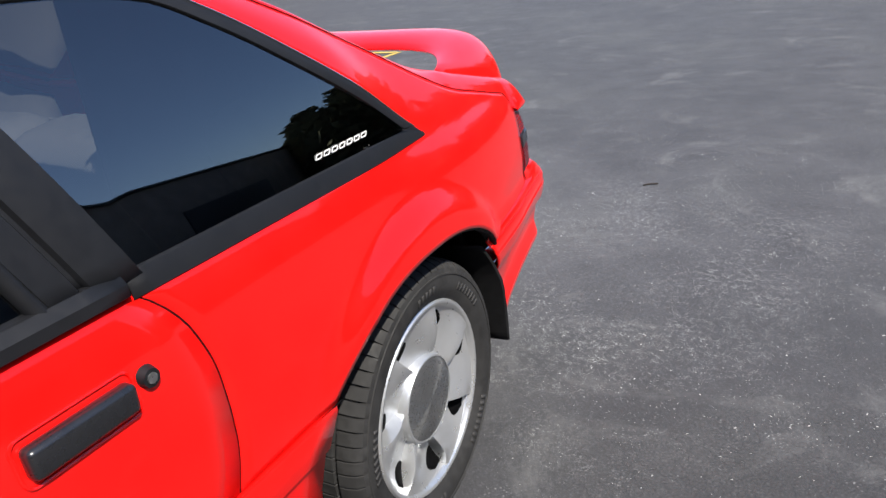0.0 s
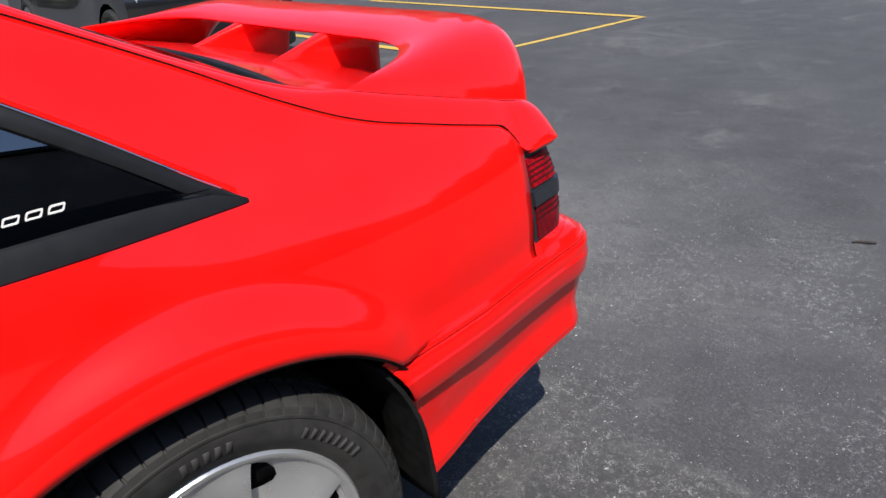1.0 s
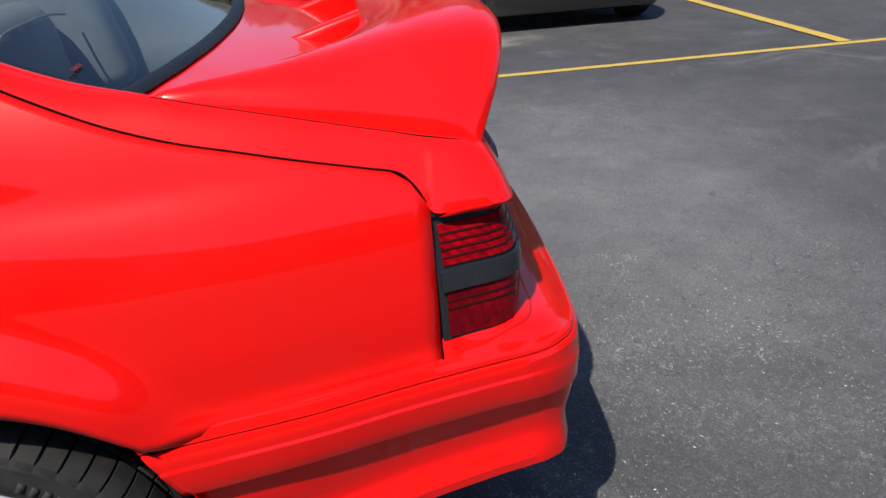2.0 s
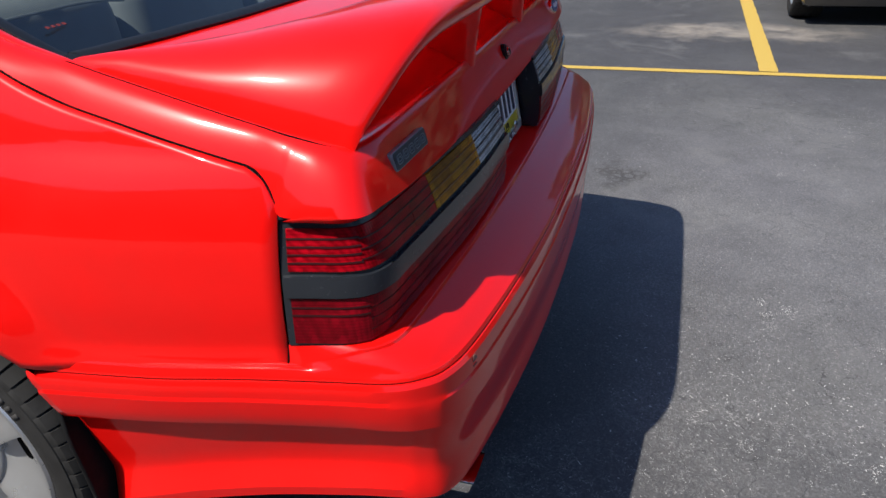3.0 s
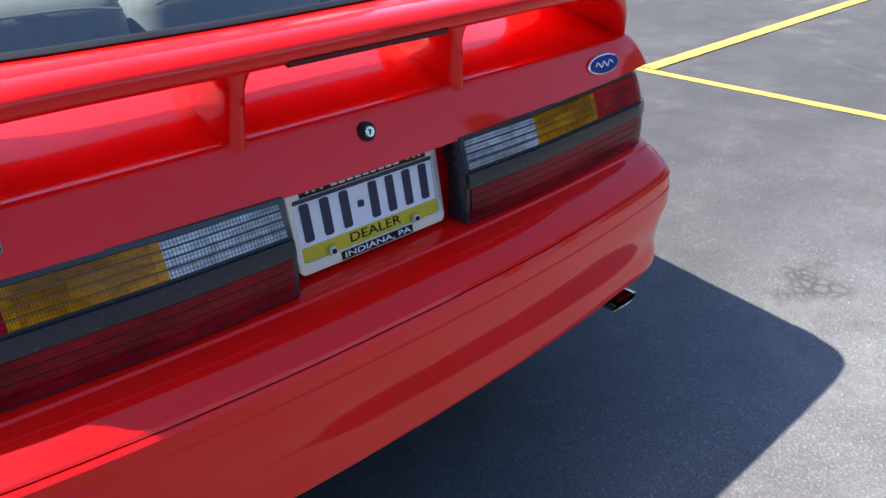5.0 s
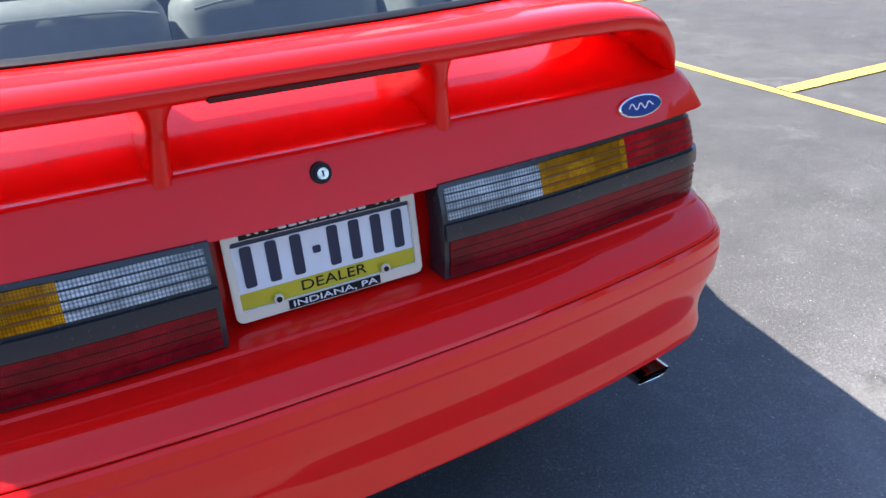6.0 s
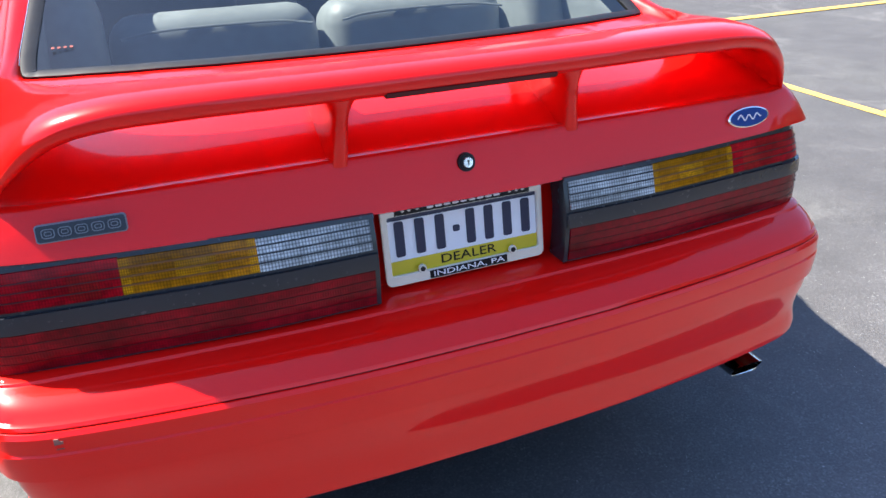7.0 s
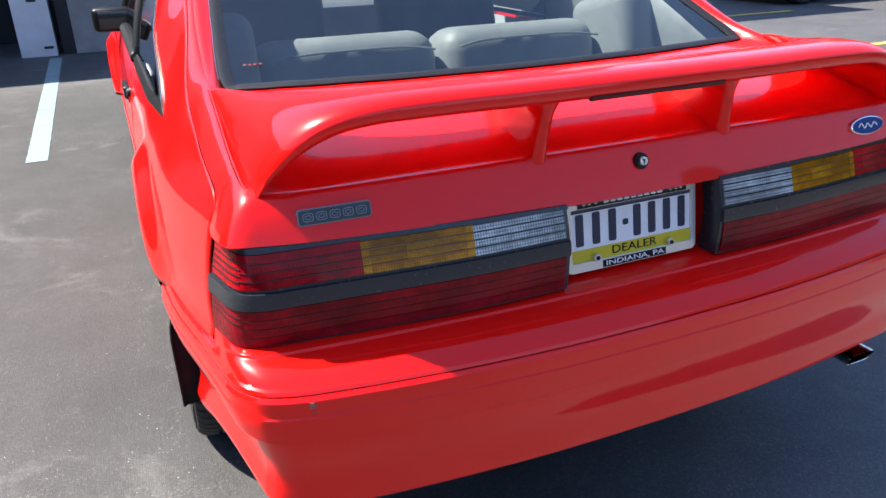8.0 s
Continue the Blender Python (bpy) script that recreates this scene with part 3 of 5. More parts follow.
def quarter_rows():
    """The rear quarter: one pressing from the lamp to the door and up the roof pillar."""
    ys = list(np.linspace(0.369, 0.66, 14)) + [ARCH_Y - ARCH_R * math.cos(a) for a in np.linspace(0.0, 0.62, 12)][1:]
    ys += list(np.linspace(ys[-1], 0.935, 10))[1:]
    tail, low, top = [], [], []
    for y in ys:
        lo = max(bumper_top(y) - 0.012, arch_low(y, ARCH_Y))
        hi = pchip(y, SEAM_Y, SEAM_Z)
        mid = lo + (hi - lo) * pchip(y, [0.37, 0.935], [0.62, (0.913 - 0.671) / (1.0685 - 0.671)])
        if y > 0.93:
            mid = 0.913
        zs = list(np.linspace(lo, mid, 20)) + list(np.linspace(mid, hi, 13))[1:]
        tail.append([(tail_x(y, z), y, z) for z in zs])
    for y in list(np.linspace(0.935, 1.30, 18)) + [ARCH_Y + ARCH_R * math.sin(a) for a in np.linspace(0.66, 1.5708, 12)]:
        lo = max(0.548 if y > 1.2 else 0, arch_low(y, ARCH_Y))
        k = ease((y - 0.935) / 0.25)
        low.append([(tail_x(y, z) * (1 - k) + side_x(y, z) * k, y, z) for z in np.linspace(lo, 0.913, 20)])
    for t in np.linspace(0, 1, 9)[1:]:
        r = []
        for z in np.linspace(0.548, 0.913, 20):
            y = 1.455 + (door_gap(z) - 0.0022 - 1.455) * t
            r.append((side_x(y, z), y, z))
        low.append(r)
    for y in np.linspace(0.935, 1.56, 24):
        z0, z1 = pchip(y, WTOP_Y, WTOP_Z), pchip(y, SEAM_Y, SEAM_Z)
        k = ease((y - 0.935) / 0.22)
        xa, xb = pchip(z0, GLASS_Z, GLASS_X) + 0.002, pchip(y, SEAM_Y, SEAM_X)
        r = []
        for t in np.linspace(0, 1, 13):
            z = z0 + (z1 - z0) * t
            out = 0.011 * math.sin(math.pi * t) * min(1, max(0, z1 - z0) / 0.12)
            r.append((tail_x(y, z) * (1 - k) + (xa + (xb - xa) * t + out * 0.8) * k, y, z + out * 0.35 * k))
        top.append(r)
    return tail, low, top


def quarter_panel(side):
    verts, faces = [], []
    for rows in quarter_rows():
        k = len(verts)
        verts += [(p[0] * side, p[1], p[2]) for r in rows for p in r]
        faces += grid_faces(len(rows), len(rows[0]), base=k)
    me = bpy.data.meshes.new("rear_quarter_panel")
    me.from_pydata(verts, [], faces if side > 0 else [tuple(reversed(f)) for f in faces])
    bm = bmesh.new()
    bm.from_mesh(me)
    bmesh.ops.remove_doubles(bm, verts=bm.verts, dist=0.0015)
    bm.to_mesh(me)
    bm.free()
    me.materials.append(RED)
    me.polygons.foreach_set("use_smooth", [True] * len(me.polygons))
    ob = new("rear_quarter_panel", me)
    ob.parent = car
    sd = ob.modifiers.new("thickness", "SOLIDIFY")
    sd.thickness, sd.offset = 0.004, -1
    return ob


def door_rows():
    rows = []
    for t in np.linspace(0, 1, 22):
        r = []
        for z in np.linspace(0.548, 0.913, 20):
            a, c = door_gap(z) + 0.0022, 2.93 - 0.12 * (0.913 - z)
            y = a + (c - a) * t
            r.append((side_x(y, z), y, z))
        rows.append(r)
    return rows


def fender_rows():
    ys = list(np.linspace(2.94, FRONT_Y - ARCH_R - 0.002, 10)) + [FRONT_Y - ARCH_R * math.cos(a) for a in np.linspace(0, math.pi, 26)] + list(np.linspace(FRONT_Y + ARCH_R + 0.003, 4.36, 8))
    rows = []
    for y in ys:
        lo = max(0.548 if y < FRONT_Y else 0.52, arch_low(y, FRONT_Y))
        hi = belt(y)
        rows.append([(side_x(y, z * 1.0) - 0.05 * max(0, (z - hi + 0.05) / 0.05) ** 2 * (1 if y > 2.95 else 0), y - 0.12 * (0.913 - z) * max(0, 1 - (y - 2.94) / 0.2), z) for z in np.linspace(lo, hi, 18)])
    return rows


def skirt_rows(y0, y1):
    """The moulded sill below the doors."""
    prof = [(-0.008, 0.549), (-0.001, 0.547), (0.002, 0.542), (0.003, 0.505), (0.001, 0.480), (-0.006, 0.474), (-0.008, 0.40), (-0.003, 0.30), (0.006, 0.235), (0.002, 0.215), (-0.06, 0.205)]
    rows = []
    for t in np.linspace(0, 1, 26):
        r = []
        for o, z in prof:
            ya = ARCH_Y + ARCH_F * arch_half(z) if y0 is None else y0
            yb = FRONT_Y - ARCH_R * arch_half(z)
            y = ya + (yb - ya) * t
            r.append((pchip(z, SIDE_Z, SIDE_X) + o + 0.004, y, z))
        rows.append(r)
    return rows


def arch_lip_rows(cy, z0, z1):
    """The turned-in edge of a wheel arch and the liner behind it."""
    rows = []
    a0, a1 = math.asin(((z0 - ARCH_Z) / ARCH_B) ** (ARCH_N / 2)), math.pi - math.asin(((z1 - ARCH_Z) / ARCH_B) ** (ARCH_N / 2))
    for a in np.linspace(a0, a1, 30):
        y, z = arch_point(cy, a)
        x = (skin_x(y, z) if cy < 2 else side_x(y, z)) - 0.002
        rows.append([(x, y, z), (x - 0.004, *arch_point(cy, a, -0.006)),
                     (x - 0.03, *arch_point(cy, a, -0.004))])
    return rows


def liner_rows(cy):
    rows = []
    for a in np.linspace(-0.15, math.pi + 0.04, 34):
        y, z = arch_point(cy, a, 0.012)
        rows.append([(x, y, z) for x in (0.842 - taper(y) * 0.9 - 0.06 * ease((0.80 - y) / 0.06), 0.74, 0.62, 0.50)])
    return rows


for side in (-1, 1):
    quarter_panel(side)
    sheet2("front_fender", fender_rows(), RED, car, side=side, thick=0.004, angle=60)
    sheet2("side_skirt", skirt_rows(None, None), RED, car, side=side, thick=0.004, angle=40)
    for cy in (ARCH_Y, FRONT_Y):
        # the lip is body-red in itself; liner black puts its shade into the colour
        sheet2("wheel_arch_lip", arch_lip_rows(cy, 0.50, 0.58), LINER, car, "turned-in edge with its shade put in as black", side=side, flip=True)
        sheet2("wheel_well", liner_rows(cy), LINER, car, "black wheel well", side=side, flip=True, thick=0.006)
    # dark channel behind the shut lines
    tube("door_seam", [(side * (side_x(door_gap(z), z) - 0.0046), door_gap(z), z) for z in np.linspace(0.2, 0.912, 40)], 0.0034, DARK, car)
    tube("hatch_seam", [(side * (pchip(y, SEAM_Y, SEAM_X) - 0.0018), y, pchip(y, SEAM_Y, SEAM_Z) + 0.0002) for y in np.concatenate([np.linspace(0.364, 0.44, 20), np.linspace(0.45, 1.56, 70)])], 0.0023, DARK, car)

    tube("sill_seam", [(side * (side_x(y, 0.549) + 0.0016), y, 0.5495) for y in np.linspace(ARCH_Y + 0.352, FRONT_Y - 0.36, 60)], 0.0018, DARK, car)

# door with its handle, lock, belt moulding and glass
for side in (-1, 1):
    door = sheet2("door", door_rows(), RED, car, "closed red door", side=side, thick=0.003, angle=60)
    # pull handle in a shallow dish
    hy, hz = 1.880, 0.806
    bm = bmesh.new()
    bmesh.ops.create_cube(bm, size=1)
    bmesh.ops.scale(bm, vec=(0.026, 0.150, 0.042), verts=bm.verts)
    bmesh.ops.bevel(bm, geom=bm.edges[:], offset=0.009, segments=3, profile=0.5, affect="EDGES")
    bmesh.ops.translate(bm, vec=(side * (side_x(hy, hz) + 0.006), hy, hz), verts=bm.verts)
    part("door_handle", bm, HANDLE, door, "black plastic pull handle")
    rim = [(side * (side_x(hy + y, hz + z) + 0.001), hy + y, hz + z) for y, z in rounded(0.165, 0.060, 0.014, 6)]
    tube("handle_rim", rim + rim[:1], 0.0026, RED, door)
    bm = bmesh.new()
    bmesh.ops.create_cone(bm, cap_ends=True, segments=24, radius1=0.0165, radius2=0.013, depth=0.012)
    bmesh.ops.transform(bm, matrix=pose(side * (side_x(1.776, 0.813) + 0.004), 1.776, 0.813, 0, 90 * side), verts=bm.verts)
    lock = part("door_lock", bm, TRIM, door, "round black lock with a grey barrel")
    bm = bmesh.new()
    bmesh.ops.create_cone(bm, cap_ends=True, segments=20, radius1=0.008, radius2=0.0075, depth=0.006)
    bmesh.ops.transform(bm, matrix=pose(side * (side_x(1.776, 0.813) + 0.009), 1.776, 0.813, 0, 90 * side), verts=bm.verts)
    part("lock_barrel", bm, CAP, lock)
    rows = []
    for y in np.linspace(1.752, 2.90, 20):
        x = side_x(y, 0.913)
        rows.append([(x + 0.002, y, 0.909), (x + 0.010, y, 0.914), (x + 0.009, y, 0.930), (x - 0.004, y, 0.943), (x - 0.02, y, 0.945)])
    sheet2("belt_moulding", rows, TRIM, door, "black rubber strip", side=side, thick=0.003)
    rows = []
    for t in np.linspace(0, 1, 16):
        r = []
        for s in np.linspace(0, 1, 8):
            z = 0.935 + (1.268 - 0.935) * s
            ya, yb = 1.86 + 0.40 * (z - 0.93), 2.88 - 0.62 * s**1.2
            r.append((pchip(z, GLASS_Z, GLASS_X) - 0.012, ya + (yb - ya) * t, z))
        rows.append(r)
    sheet2("door_glass", rows, GLASS_SIDE, door, "dark tinted window", side=side)
    # frame of the door glass
    fr = [(side * (pchip(z, GLASS_Z, GLASS_X) - 0.008), y, z) for y, z in
          [(1.855, 0.93), (1.92, 1.1), (1.99, 1.275), (2.1, 1.285), (2.28, 1.268), (2.5, 1.17), (2.7, 1.06), (2.90, 0.935)]]
    tube("window_seal", smooth_line(fr, 40), 0.013, TRIM, door, "black rubber seal", 8)
    # centre pillar cover
    rows = []
    for z in np.linspace(0.930, 1.298, 12):
        x = pchip(z, GLASS_Z, GLASS_X)
        y0 = 1.712 + 0.40 * (z - 0.93)
        rows.append([(x - 0.012, y0, z), (x + 0.003, y0 + 0.006, z), (x + 0.006, y0 + 0.045, z), (x + 0.002, y0 + 0.075, z), (x - 0.006, y0 + 0.080, z),
                     (x - 0.006, y0 + 0.086, z), (x + 0.001, y0 + 0.090, z), (x + 0.001, y0 + 0.132, z), (x - 0.010, y0 + 0.138, z)])
    sheet2("centre_pillar", rows, TRIM, car, "black pillar cover", side=side, flip=True, thick=0.003)

def rim_x(y, z):
    """Half width of the body along the edge of the rear side window."""
    k = ease((y - 0.935) / 0.22)
    return (tail_x(y, z) * (1 - k) if k < 1 else 0.0) + pchip(z, GLASS_Z, GLASS_X) * k


def sill_x(y, z):
    """The same, carried down over the shoulder under the window."""
    k = ease((y - 0.935) / 0.25)
    return max(rim_x(y, z), tail_x(y, z) * (1 - k) + side_x(y, z) * k) if z < 0.913 else rim_x(y, z)


def trim_top(y):
    """Height of the frame's upper edge, run on to a blunt end behind the glass."""
    return pchip(max(y, 0.935), WTOP_Y, WTOP_Z) + 0.003 - 0.55 * max(0.0, 0.935 - y)


# quarter windows: black frame round dark glass, with small white print on the left pane
for side in (-1, 1):
    win = []
    for y in np.linspace(0.976, 1.86, 26):
        z0 = max(0.938, 0.93 + (y - 1.722) / 0.40)
        z1 = pchip(y, WTOP_Y, WTOP_Z) - 0.030
        win.append([(pchip(z, GLASS_Z, GLASS_X) - 0.004, y, z) for z in np.linspace(z0, max(z1, z0 + 0.001), 12)])
    pane = sheet2("quarter_window", win, GLASS_SIDE, car, "dark tinted triangular rear side window", side=side)
    low = []
    for y in [0.9245, 0.928, *np.linspace(0.934, 1.745, 24)]:
        end = min(1, 0.45 + (y - 0.9245) / 0.03)
        top = trim_top(y)
        row = []
        for z, o in ((0.9015, -0.002), (0.9050, 0.003), (0.922, 0.004), (0.937, 0.001), (0.940, -0.006)):
            z = min(max(z, 0.9015 + 0.0022 * (1 - end)), top)
            row.append((sill_x(y, z) + o * end, y, z))
        low.append(row)
    sheet2("lower_trim", low, TRIM, pane, "black rubber trim", side=side, thick=0.003)
    up = []
    for y in np.linspace(0.932, 1.86, 36):
        zt = trim_top(y) - 0.003 * ease((y - 1.0) / 0.2)
        k = min(1, (y - 0.932) / 0.06)
        q = min(1, 0.4 + (y - 0.932) / 0.03)
        up.append([(rim_x(y, max(zt - d * k, 0.911)) + o * q, y, max(zt - d * k, 0.911)) for d, o in ((-0.002, -0.002), (0.004, 0.003), (0.018, 0.004), (0.030, 0.001), (0.036, -0.006))])
    sheet2("upper_trim", up, TRIM, pane, "black rubber trim", side=side, flip=True, thick=0.003)
    tube("bright_edge", [(side * (r_[1][0] + 0.0006), r_[1][1], r_[1][2] + 0.001) for r_ in up[1:26]], 0.0011, CHROME, pane, "thin bright edge", 6)

# the print on the left rear side window: seven small strokes in a row
for i in range(7):
    y = 1.300 - i * 0.0242
    z = 0.9645 + i * 0.0002
    x = -(pchip(z, GLASS_Z, GLASS_X) - 0.002)
    frame_pts = rounded(0.0180, 0.0100, 0.002, 3)
    bm = bmesh.new()
    outer = [bm.verts.new((x, y - px - pz * 0.45, z + pz)) for px, pz in frame_pts]
    inner = [bm.verts.new((x, y - px * 0.78 - pz * 0.30, z + pz * 0.55)) for px, pz in frame_pts]
    for k in range(len(outer)):
        q = (k + 1) % len(outer)
        bm.faces.new((outer[k], outer[q], inner[q], inner[k]))
    r = bmesh.ops.extrude_face_region(bm, geom=bm.faces[:])
    bmesh.ops.translate(bm, vec=(0.0012, 0, 0), verts=[v for v in r["geom"] if isinstance(v, bmesh.types.BMVert)])
    part("window_print", bm, WHITE, car, "white print", False)

# ---- rear bumper cover ----
BP = [(0.872, 0.745), (0.868, 0.66), (0.858, 0.55), (0.839, 0.43), (0.820, 0.31), (0.807, 0.235), (0.786, 0.192), (0.748, 0.162), (0.685, 0.146), (0.5, 0.126), (0.25, 0.110), (0.0, 0.106)]
BI = [(tail_x(y, z) - 0.003, y, z) for y, z in ((0.745, 0.603), (0.66, 0.613), (0.55, 0.621), (0.43, 0.626))] + [
    (0.806, 0.366, 0.653), (0.794, 0.326, 0.653), (0.770, 0.288, 0.653), (0.73, 0.284, 0.653), (0.66, 0.290, 0.652), (0.5, 0.292, 0.650), (0.25, 0.292, 0.648), (0.0, 0.292, 0.648)]
TUCK = [0.030, 0.032, 0.034, 0.031, 0.028, 0.029, 0.028, 0.025, 0.023, 0.022, 0.022, 0.022]
CREASE_Z = [0.583, 0.590, 0.597, 0.604, 0.608, 0.609, 0.609, 0.608, 0.606, 0.601, 0.598, 0.597]
LOWER = [0.291, 0.281, 0.264, 0.247, 0.236, 0.232, 0.232, 0.235, 0.237, 0.237, 0.236, 0.236]
STEP = [1, 1, 1, 1, 0.95, 0.8, 0.6, 0.4, 0.3, 0.25, 0.2, 0.2]


def bumper_rows():
    per = 6
    p = knots([(a, c, z, lo, st, tk) for (a, c), z, lo, st, tk in zip(BP, CREASE_Z, LOWER, STEP, TUCK)], per)
    q = knots(BI, per)
    rows = []
    for i in range(len(p)):
        t = p[min(i + 1, len(p) - 1)][:2] - p[max(i - 1, 0)][:2]
        if i == len(p) - 1:
            t = np.array((-1.0, -0.01))
        t = t / np.linalg.norm(t)
        nx, ny = -t[1], t[0]
        if nx < 0 and ny > 0:
            nx, ny = -nx, -ny
        x, y, zc, lo, st, tk = p[i]
        ix, iy, iz = q[i]
        if iy > 0.374:
            iz = bumper_top(iy) + 0.004
            ix = tail_x(iy, iz) - 0.004
        f = min(1.0, math.hypot(x - ix, y - iy) / 0.10)
        row = []
        ex, ey = x - nx * 0.006, y - ny * 0.006
        for k, dz in ((0, 0.0), (0.03, 0.0035), (0.48, 0.0022), (0.50, 0.0016), (0.52, -0.0022), (0.545, -0.0030), (0.62, -0.0035 * f), (0.78, -0.007 * f), (0.90, -0.012 * f), (0.965, -0.018 * f)):
            ws = ease((y - 0.20) / 0.10)
            fall = (1 - ws) * 0.75 * k * k + ws * k**0.55
            row.append((ix + (ex - ix) * k, iy + (ey - iy) * k, iz + (zc + 0.021 - 0.006 * ws - iz) * fall + dz * (1 - 0.85 * ws)))
        low = lo / 0.245
        # down the outside: rim, groove, moulded strip, step, lower face, flared foot; the step fades round the corner
        flank = [-0.003, -0.0012, -0.0008, -0.004, 0.0012, 0.0050, 0.0060, 0.0055, 0.0080, 0.0071, 0.0049, 0.0018, -0.0026, -0.0200, -0.0225,
                 -0.024 - 0.20 * tk, -0.022 - 0.50 * tk, -0.020 - 0.72 * tk, -0.017 - 0.78 * tk, -0.010 - 0.84 * tk, 0.0005 - 0.93 * tk, -tk, -0.006 - tk, -0.022 - tk, -0.040 - tk]
        stern = [-0.004, -0.002, -0.0008, -0.004, 0.0015, 0.0058, 0.0064, 0.0064, 0.0063, 0.0092, 0.0092, 0.0090, 0.0086, 0.0062, 0.0060,
                 0.0040, -0.0045, -0.0072, -0.0078, -0.0072, -0.0040, -0.0050, -0.010, -0.028, -0.048]
        drop = [0.0075, 0.0040, 0.0012, 0.0, -0.0012, -0.008, -0.018, -0.027, -0.031, -0.038, -0.054, -0.067, -0.0775, -0.0795, -0.089]
        # round the back the moulded strip stands proud between two fine ledges
        fine = {8: -0.0352, 9: -0.0380, 12: -0.0850, 13: -0.0872, 14: -0.0900}
        under = [d * low for d in (-0.115, -0.150, -0.172, -0.184, -0.198, -0.220, -0.238, -0.2445, -0.2445, -0.240)]
        w = ease((st - 0.2) / 0.8)
        drop = [d * w + fine.get(k, d) * (1 - w) for k, d in enumerate(drop)] + under
        prof = [(a * w + c * (1 - w), d) for a, c, d in zip(flank, stern, drop)]
        for o, dz in prof:
            row.append((x + nx * o, y + ny * o, zc + dz))
        rows.append(row)
    # the front end follows the wheel arch
    first = rows[0]
    for i in range(0, 13):
        k = i / 12
        for j, v in enumerate(rows[i]):
            z = v[2]
            end = pchip(z, [0.26, 0.323, 0.429, 0.499, 0.592, 0.62], [0.697, 0.700, 0.712, 0.727, 0.775, 0.80])
            y0, y1 = first[j][1], rows[12][j][1]
            s = (v[1] - y1) / (0.745 - y1)
            rows[i][j] = (v[0], y1 + (end - y1) * s, z)
    return rows


br = bumper_rows()
full = [[(-x, y, z) for x, y, z in r] for r in br[:-1]] + [[(x, y, z) for x, y, z in r] for r in reversed(br)]
groove = [tuple(0.26 * a + 0.48 * e + 0.26 * c for a, e, c in zip(r[12], r[13], r[14])) for r in br]
bumper = sheet("rear_bumper", full, RED, car, "glossy red bumper cover with a moulded strip", thick=0.004, angle=24, flip=True)
for pts in ([(-0.006, -0.005), (0.006, -0.004), (0.0065, 0.0005), (0.001, 0.001), (0.0005, 0.005), (-0.0055, 0.0055)], [(-0.005, -0.0135), (0.006, -0.0130), (0.0055, -0.0118), (-0.004, -0.0120)]):
    outline_plate("paint_scuff", pts, 0.0016, SCUFF, bumper, "pale scuff in the red paint", pose(-0.694, 0.1398, 0.592, 0, 0, -10))

tube("moulding_groove", [(-x, y, z) for x, y, z in groove[:-1]] + [(x, y, z) for x, y, z in reversed(groove)], 0.0012, DARK, bumper, "thin dark groove", 6)
for side in (-1, 1):
    tube("bumper_seam", [(side * (tail_x(0.370, z) - 0.0006), 0.3685, z) for z in np.linspace(0.618, 0.655, 8)], 0.0015, DARK, bumper, "", 6)

# red panel behind the plate, between the lamps
rows = [[(x, y, z) for z, y in ((0.640, 0.276), (0.70, 0.284), (0.80, 0.300), (0.86, 0.305))] for x in np.linspace(-0.66, 0.66, 24)]
sheet("tail_panel", rows, RED, car, thick=0.004)


# ---- hatch ----
HB = [(0.600, 1.56, 1.315), (0.640, 1.40, 1.280), (0.685, 1.20, 1.201), (0.703, 1.06, 1.135), (0.724, 0.938, 1.073), (0.748, 0.823, 1.012), (0.757, 0.764, 0.985), (0.762, 0.700, 0.960),
      (0.766, 0.640, 0.942), (0.769, 0.560, 0.922), (0.770, 0.490, 0.905), (0.769, 0.440, 0.893), (0.769, 0.405, 0.8835), (0.776, 0.380, 0.858), (0.787, 0.362, 0.833), (0.787, 0.314, 0.834), (0.773, 0.264, 0.834),
      (0.72, 0.251, 0.832), (0.64, 0.243, 0.828), (0.40, 0.237, 0.819), (0.20, 0.235, 0.812), (0.0, 0.234, 0.810)]
HE = [(0.592, 1.56, 1.322), (0.630, 1.40, 1.288), (0.672, 1.20, 1.209), (0.690, 1.06, 1.140), (0.705, 0.938, 1.080), (0.714, 0.823, 1.030), (0.719, 0.760, 1.010), (0.722, 0.692, 0.997),
      (0.724, 0.630, 0.981), (0.727, 0.560, 0.964), (0.730, 0.490, 0.947), (0.732, 0.440, 0.935), (0.733, 0.405, 0.927), (0.733, 0.378, 0.920), (0.733, 0.350, 0.914), (0.731, 0.318, 0.907), (0.720, 0.297, 0.901),
      (0.692, 0.289, 0.898), (0.64, 0.284, 0.896), (0.40, 0.279, 0.896), (0.20, 0.277, 0.896), (0.0, 0.276, 0.896)]
HG = [(0.555, 1.53, 1.319), (0.592, 1.38, 1.276), (0.632, 1.19, 1.200), (0.655, 1.05, 1.130), (0.672, 0.935, 1.073), (0.684, 0.850, 1.034), (0.690, 0.800, 1.013), (0.692, 0.770, 1.000),
      (0.691, 0.752, 0.992), (0.686, 0.740, 0.987), (0.672, 0.737, 0.986), (0.650, 0.737, 0.986), (0.62, 0.737, 0.986), (0.58, 0.737, 0.987), (0.54, 0.737, 0.987), (0.50, 0.737, 0.987), (0.45, 0.737, 0.988),
      (0.40, 0.737, 0.988), (0.33, 0.737, 0.988), (0.22, 0.737, 0.989), (0.11, 0.737, 0.989), (0.0, 0.737, 0.989)]


def glass_bow(x, y):
    """How far the lower edge of the rear glass bows to the rear."""
    return 0.080 * max(0.0, 1 - (x / 0.68) ** 2) if y < 0.745 else 0.0


